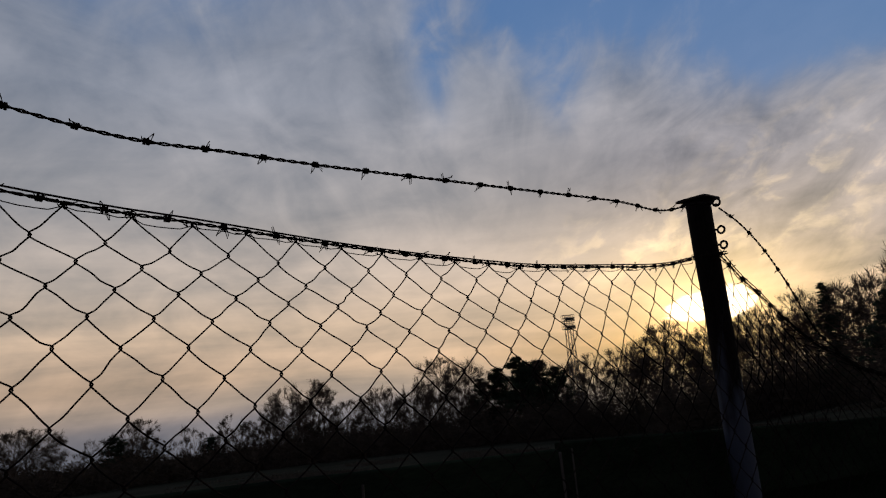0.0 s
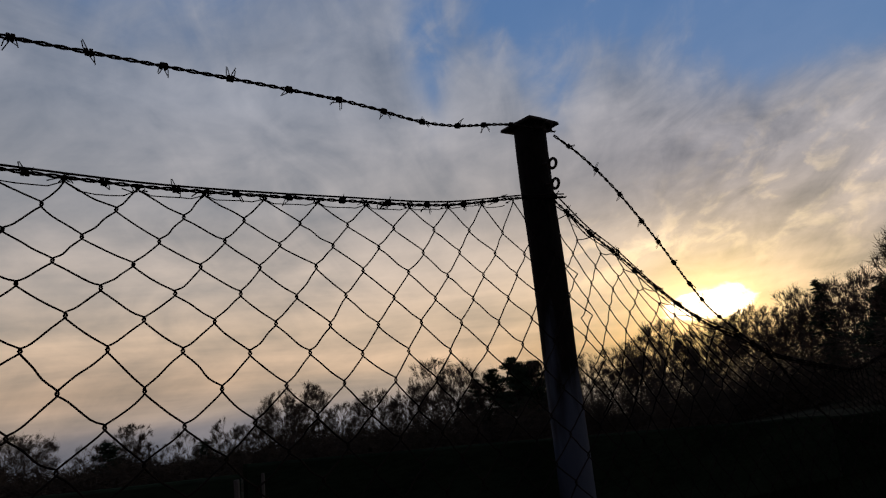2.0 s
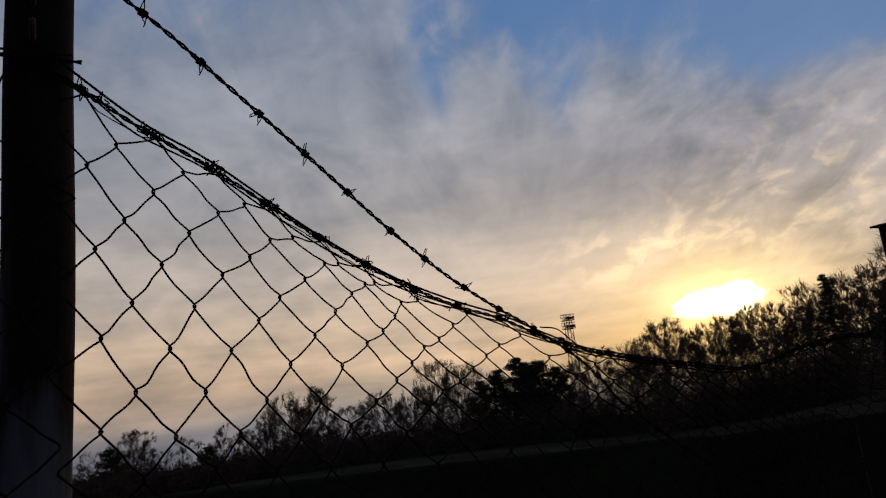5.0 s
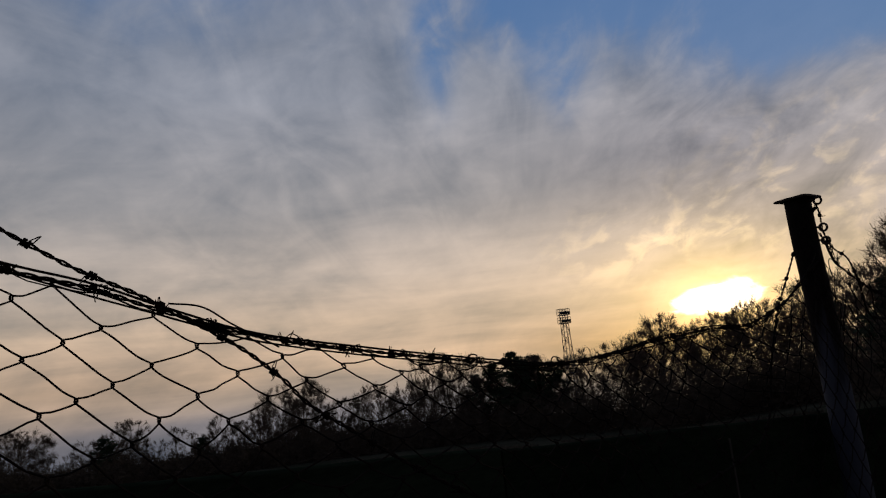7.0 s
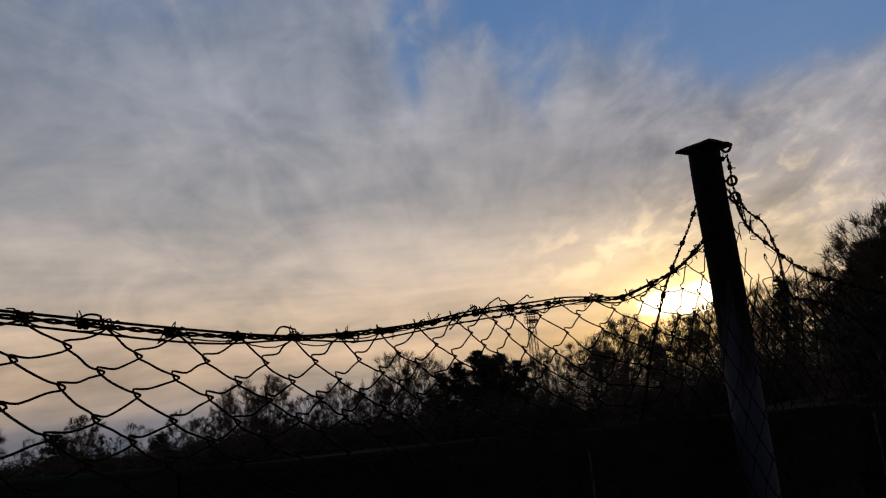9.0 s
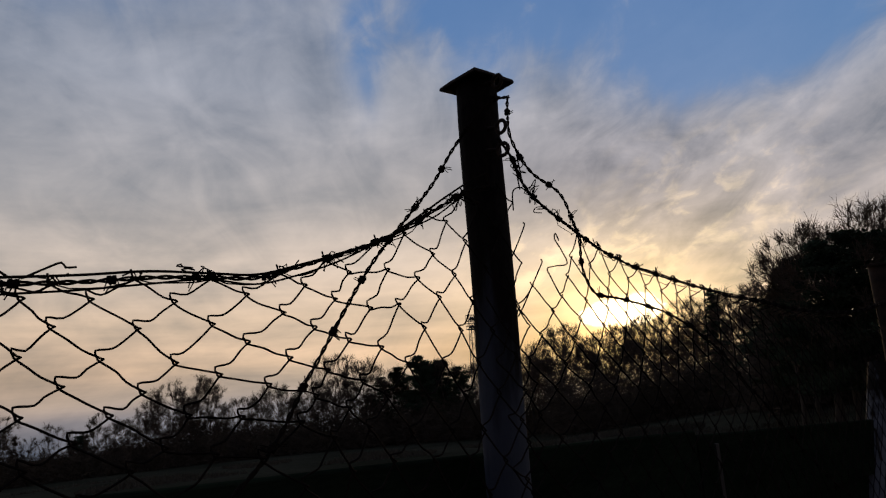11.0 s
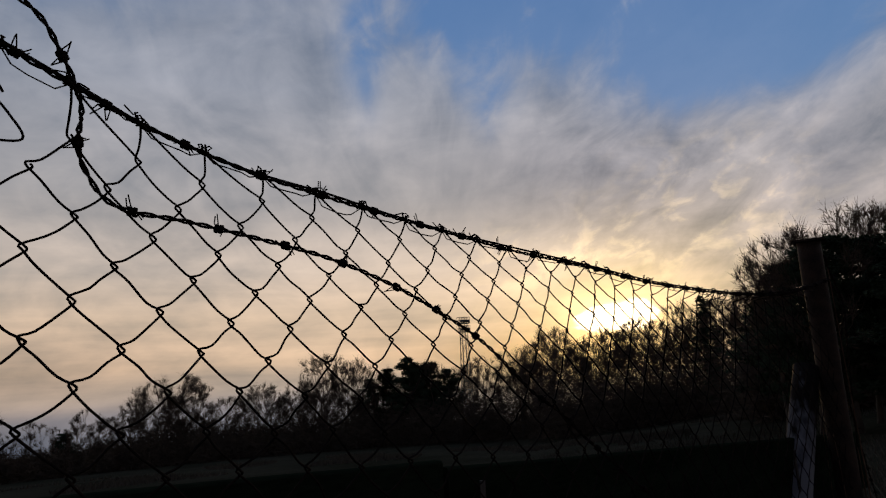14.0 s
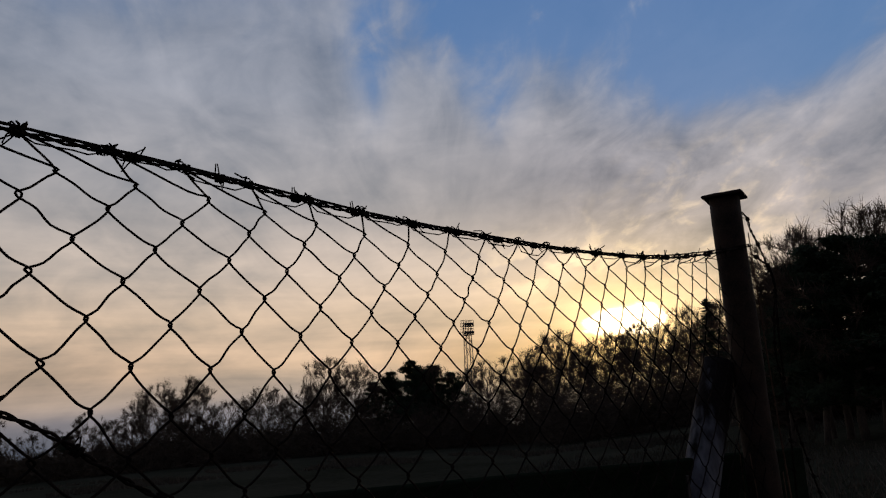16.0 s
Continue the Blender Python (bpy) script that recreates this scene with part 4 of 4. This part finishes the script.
def tree_proto(name, label, meshes):
    t = thing(name, label, "tree")
    part("trunk", meshes[0], t)
    part("crown", meshes[1], t)
    return t


def at_bearing(az, r):
    a = radians(az)
    x, y = 1.5 + r * math.sin(a), 1.2 + r * math.cos(a)
    return x, y, ground_z(x, y)


used = set()


def plant(proto, H, az, r, top, turn, label="", group="", wide=1.0):
    """A tree of model height H at a bearing, scaled so that its top stands at that elevation."""
    x, y, z = at_bearing(az, r)
    k = (1.5 + r * math.tan(radians(top)) - z) / H
    m = Matrix.LocRotScale((x, y, z), Euler((0, 0, radians(turn))), None)
    if proto.name in used:
        t = copy_thing(proto, m)
    else:
        used.add(proto.name)
        t = proto
        t.matrix_basis = m
    t.scale = (k * wide, k * wide, k)
    tagged(t, label, "tree", group)
    return t


BROAD = [tree_proto("bare_tree", "", bare_tree(seed, 10, wide, low, forks)) for seed, wide, low, forks in
         ((31, 4.4, 0.20, 6), (32, 2.9, 0.24, 6), (33, 3.9, 0.22, 6), (34, 2.3, 0.28, 5), (35, 3.2, 0.2, 6), (36, 4.1, 0.18, 6))]
PINES = [tree_proto("pine_tree", "", pine(41, 9, 0.35)), tree_proto("pine_tree", "", pine(42, 9, 0.2))]
SPRUCE = tree_proto("spruce_tree", "", spruce(51, 10))
rnd = random.Random(7)

RIDGE_AZ = [-46, -40.6, -38.5, -36, -33.2, -31, -29.1, -27, -24.2, -22.4, -20, -17, -15, -12.2, -10, -8, -5, -2.5, -0.3, 3, 6.5, 9.8, 11.5, 13.3, 15.5, 18, 21.5, 25, 28.5, 30.8, 33]
RIDGE_EL = [-1.8, -2.0, -3.1, -3.0, -2.4, -3.2, -3.6, -3.6, -3.2, -2.8, -1.4, -1.9, -2.2, -1.9, -1.6, -0.4, 0.1, -0.6, -0.3, -0.2, -0.1, 0.3, 1.1, 1.9, 1.3, 1.7, 2.5, 3.4, 4.1, 5.2, 6.0]


def ridge(az):
    return float(np.interp(az, RIDGE_AZ, RIDGE_EL))


# the trees that stand out
for az, r, el, k, wide in ((-20.3, 86, -0.35, 0, 0.95), (-18.0, 90, -1.1, 2, 0.9), (-7.3, 84, 0.75, 2, 0.9), (-22.6, 84, -2.2, 3, 1.0), (-12.3, 90, -1.5, 0, 0.9), (-33.2, 92, -2.1, 2, 1.0), (-40.5, 95, -1.9, 0, 1.1), (13.3, 78, 2.1, 2, 0.75), (-4.6, 88, 0.3, 4, 1.0),
                           (-29.2, 86, -3.1, 4, 0.9), (-25.6, 86, -2.6, 5, 0.8), (-20.9, 92, -0.8, 5, 0.7), (-9.6, 92, -0.9, 5, 0.6), (22.2, 74, 2.7, 1, 0.8), (25.2, 72, 3.6, 4, 0.8), (17.6, 76, 1.8, 1, 0.9), (10.4, 82, 0.5, 1, 0.9)):
    plant(BROAD[k], 10, az, r, el, rnd.uniform(0, 360), "tall leafless tree with a wide crown of fine twigs", "bare trees of the wood", wide)
for az, r, el, k in ((0.4, 88, 0.2, 0), (-1.5, 90, -0.7, 1), (2.2, 91, -0.35, 1), (3.9, 92, -1.0, 0), (-3.4, 93, -1.5, 1), (1.2, 92, -0.6, 1)):
    plant(PINES[k], 9, az, r, el, rnd.uniform(0, 360), "dark pine among leafless trees", "pines of the wood", 1.0)
for az, r, el, k in ((-27.4, 92, -4.2, 0), (-34.6, 93, -3.3, 0)):
    plant(PINES[k], 9, az, r, el, rnd.uniform(0, 360), "low dark pine at the wood's edge", "pines of the wood", 1.3)
plant(SPRUCE, 10, 26.4, 70, 4.0, 0, "slender dark spruce above the leafless wood", "spruces", 1.2)
# the pines that close the view on the hill
for az, r, el, k, wide in ((34.6, 27, 6.7, 1, 0.9), (36.9, 27, 7.1, 0, 1.1), (39.3, 28, 6.8, 1, 1.2), (42.2, 26, 7.4, 0, 1.2), (45.5, 27, 8.0, 1, 1.2), (33.2, 34, 5.7, 1, 1.0), (50, 27, 8, 0, 1.2), (31.9, 44, 3.9, 0, 1.0), (30.3, 54, 2.9, 1, 1.0)):
    plant(PINES[k], 9, az, r, el, rnd.uniform(0, 360), "large dark pine on the hill behind the fence", "pines on the hill", wide)
for az, r, el, k, wide in ((32.3, 28, 6.4, 3, 0.8), (35.9, 28, 9.2, 0, 0.8), (34.8, 29, 8.2, 2, 0.7), (38.0, 30, 9.0, 4, 0.8), (42, 30, 8.8, 4, 0.9)):
    plant(BROAD[k], 10, az, r, el, rnd.uniform(0, 360), "leafless tree rising over the dark pines", "bare trees on the hill", wide)
# the rest of the wood
az = -45.0
while az < 32:
    far = 95 if az < 12 else 78
    for row in range(2):
        a = az + rnd.uniform(-0.8, 0.8)
        r = far + rnd.uniform(-7, 6) + row * 9
        el = ridge(a) - abs(rnd.gauss(0.1, 0.5)) - row * rnd.uniform(0.4, 1.2)
        plant(rnd.choice(BROAD[:5] if a < 8 else [BROAD[1], BROAD[3], BROAD[4]]), 10, a, r, el, rnd.uniform(0, 360), "leafless tree in the wood beyond the field", "bare trees of the wood", rnd.uniform(0.7, 1.0))
    az += 2.1 if az < 8 else 1.5

# scrub that fills the foot of the wood
scrub = Soup()
for i in range(2100):
    a = rnd.uniform(-47, 50)
    base = 90 if a < 12 else 74 if a < 30 else 43
    r = base + rnd.uniform(-9, 12) * (1 if a < 30 else 0.5)
    x, y, z = at_bearing(a, r)
    full = 1.5 + r * math.tan(radians(min(ridge(a), 5.5))) - z
    h = full * (rnd.uniform(0.45, 0.70) if i % 4 else rnd.uniform(0.60, 0.84)) * (0.88 if a < 2 else 0.98 if a < 8 else 1.08)
    wdt = rnd.uniform(0.9, 1.9)
    for b in range(130):
        d = Vector((rnd.gauss(0, 0.5) * wdt, rnd.gauss(0, 0.5) * wdt, 0))
        p = Vector((x, y, z)) + d + Vector((0, 0, h * rnd.random() ** 0.8 * max(0.25, 1 - d.length / (wdt * 1.9))))
        t = Vector((rnd.gauss(0, 0.6), rnd.gauss(0, 0.6), rnd.uniform(-0.2, 0.8))).normalized() * rnd.uniform(0.4, 0.95)
        w = t.orthogonal().normalized() * rnd.uniform(0.015, 0.065)
        scrub.tri(p - w, p + w, p + t)
tagged(new("woodland_scrub", scrub.mesh("woodland_scrub", SCRUB, False)), "dense leafless scrub at the foot of the wood", "scrub", kind="stuff")

# dry grass: pale margin of the field, tall stalks by the last post
grass = Soup()
for i in range(14000):
    a = rnd.uniform(-32, 31)
    r = rnd.uniform(48, 66) if a < 18 else rnd.uniform(40, 60)
    if noise.noise(Vector((a * 0.16, r * 0.07, 2.0))) < 0.02:
        continue
    x, y, z = at_bearing(a, r)
    o = Vector((x, y, z))
    d = Vector((rnd.gauss(0, 0.25), rnd.gauss(0, 0.25), 1)) * rnd.uniform(0.12, 0.34)
    w = Vector((0.05, 0.02, 0))
    grass.tri(o - w, o + w, o + d)
for i in range(11000):
    a, r = rnd.uniform(11, 42), rnd.uniform(11, 40)
    if noise.noise(Vector((a * 0.12, r * 0.10, 6.0))) < -0.05:
        continue
    x, y, z = at_bearing(a, r)
    o = Vector((x, y, z))
    d = Vector((rnd.gauss(0, 0.3), rnd.gauss(0, 0.3), 1)) * rnd.uniform(0.10, 0.30)
    w = Vector((0.02, 0.008, 0))
    grass.tri(o - w, o + w, o + d)
tagged(new("field_grass", grass.mesh("field_grass", STRAW, False)), "tufts of pale dry grass along the field", "dry grass", kind="stuff")
stalk = Soup()
for i in range(700):
    s, n = rnd.uniform(5.0, 7.6), rnd.uniform(-0.5, 0.35)
    p = along(s, n)
    o = Vector((p.x, p.y, ground_z(p.x, p.y) - 0.05))
    h = rnd.uniform(0.5, 1.5)
    lean = Vector((rnd.gauss(0, 0.18), rnd.gauss(0, 0.18), 1)) * h
    stalk.tube([o, o + lean * 0.55, o + lean * 0.85 + Vector((rnd.gauss(0, 0.06), rnd.gauss(0, 0.06), 0)), o + lean + Vector((rnd.gauss(0, 0.12), rnd.gauss(0, 0.12), -0.05))], lambda q: 0.0035 * (1 - 0.7 * q), 3, False)
tagged(new("dry_stalks", stalk.mesh("dry_stalks", STRAW, False)), "tangle of dry brown stalks beside the braced post", "dry stalks", kind="stuff")


# ---- floodlight mast of the playing field ----
def floodlight_mast(az, r, top_el):
    x, y, z = at_bearing(az, r)
    H = 1.5 + r * math.tan(radians(top_el)) - z
    mast = thing("floodlight_mast", "tall steel lattice floodlight mast with railed lamp platforms", "floodlight mast", pose(x, y, z, 0, 0, 20))
    pl = H - 2.4
    for sx in (-1, 1):
        for sy in (-1, 1):
            s = Soup()
            s.tube([(sx * 0.70, sy * 0.70, 0), (sx * 0.42, sy * 0.42, pl), (sx * 0.42, sy * 0.42, H - 0.8)], 0.055, 6)
            part("leg", s.mesh("leg", STEEL), mast)
    n = 13
    for i in range(n):
        z0, z1 = pl * i / n, pl * (i + 1) / n
        w0, w1 = 0.70 - 0.28 * i / n, 0.70 - 0.28 * (i + 1) / n
        s = Soup()
        c = ((-1, -1), (1, -1), (1, 1), (-1, 1))
        for k in range(4):
            a, b = c[k], c[(k + 1) % 4]
            p, q = (a, b) if (i + k) % 2 else (b, a)
            s.tube([(p[0] * w0, p[1] * w0, z0), (q[0] * w1, q[1] * w1, z1)], 0.035, 4)
            s.tube([(a[0] * w1, a[1] * w1, z1), (b[0] * w1, b[1] * w1, z1)], 0.035, 4)
        part("bracing", s.mesh("bracing", STEEL), mast)
    for lev, half in ((H - 2.3, 0.78), (H - 1.1, 0.78)):
        s = Soup()
        s.box((0, 0, lev), (2 * half, 2 * half * 0.8, 0.10))
        part("platform", s.mesh("platform", STEEL, False), mast)
        s = Soup()
        for k in range(7):
            u = -half + 2 * half * k / 6
            for sy in (-0.8, 0.8):
                s.tube([(u, sy * half, lev), (u, sy * half, lev + 0.9)], 0.03, 4)
        for hz in (0.45, 0.9):
            s.tube([(-half, -0.8 * half, lev + hz), (half, -0.8 * half, lev + hz), (half, 0.8 * half, lev + hz), (-half, 0.8 * half, lev + hz), (-half, -0.8 * half, lev + hz)], 0.03, 4)
        part("railing", s.mesh("railing", STEEL), mast)
        for k in range(4):
            s = Soup()
            s.box((-0.57 + 0.38 * k, -0.75 * half - 0.12, lev - 0.05 + 0.36), (0.27, 0.22, 0.38), Euler((0.5, 0, 0)).to_matrix())
            part("floodlight", s.mesh("floodlight", STEEL, False), mast)


floodlight_mast(5.5, 92, 3.75)
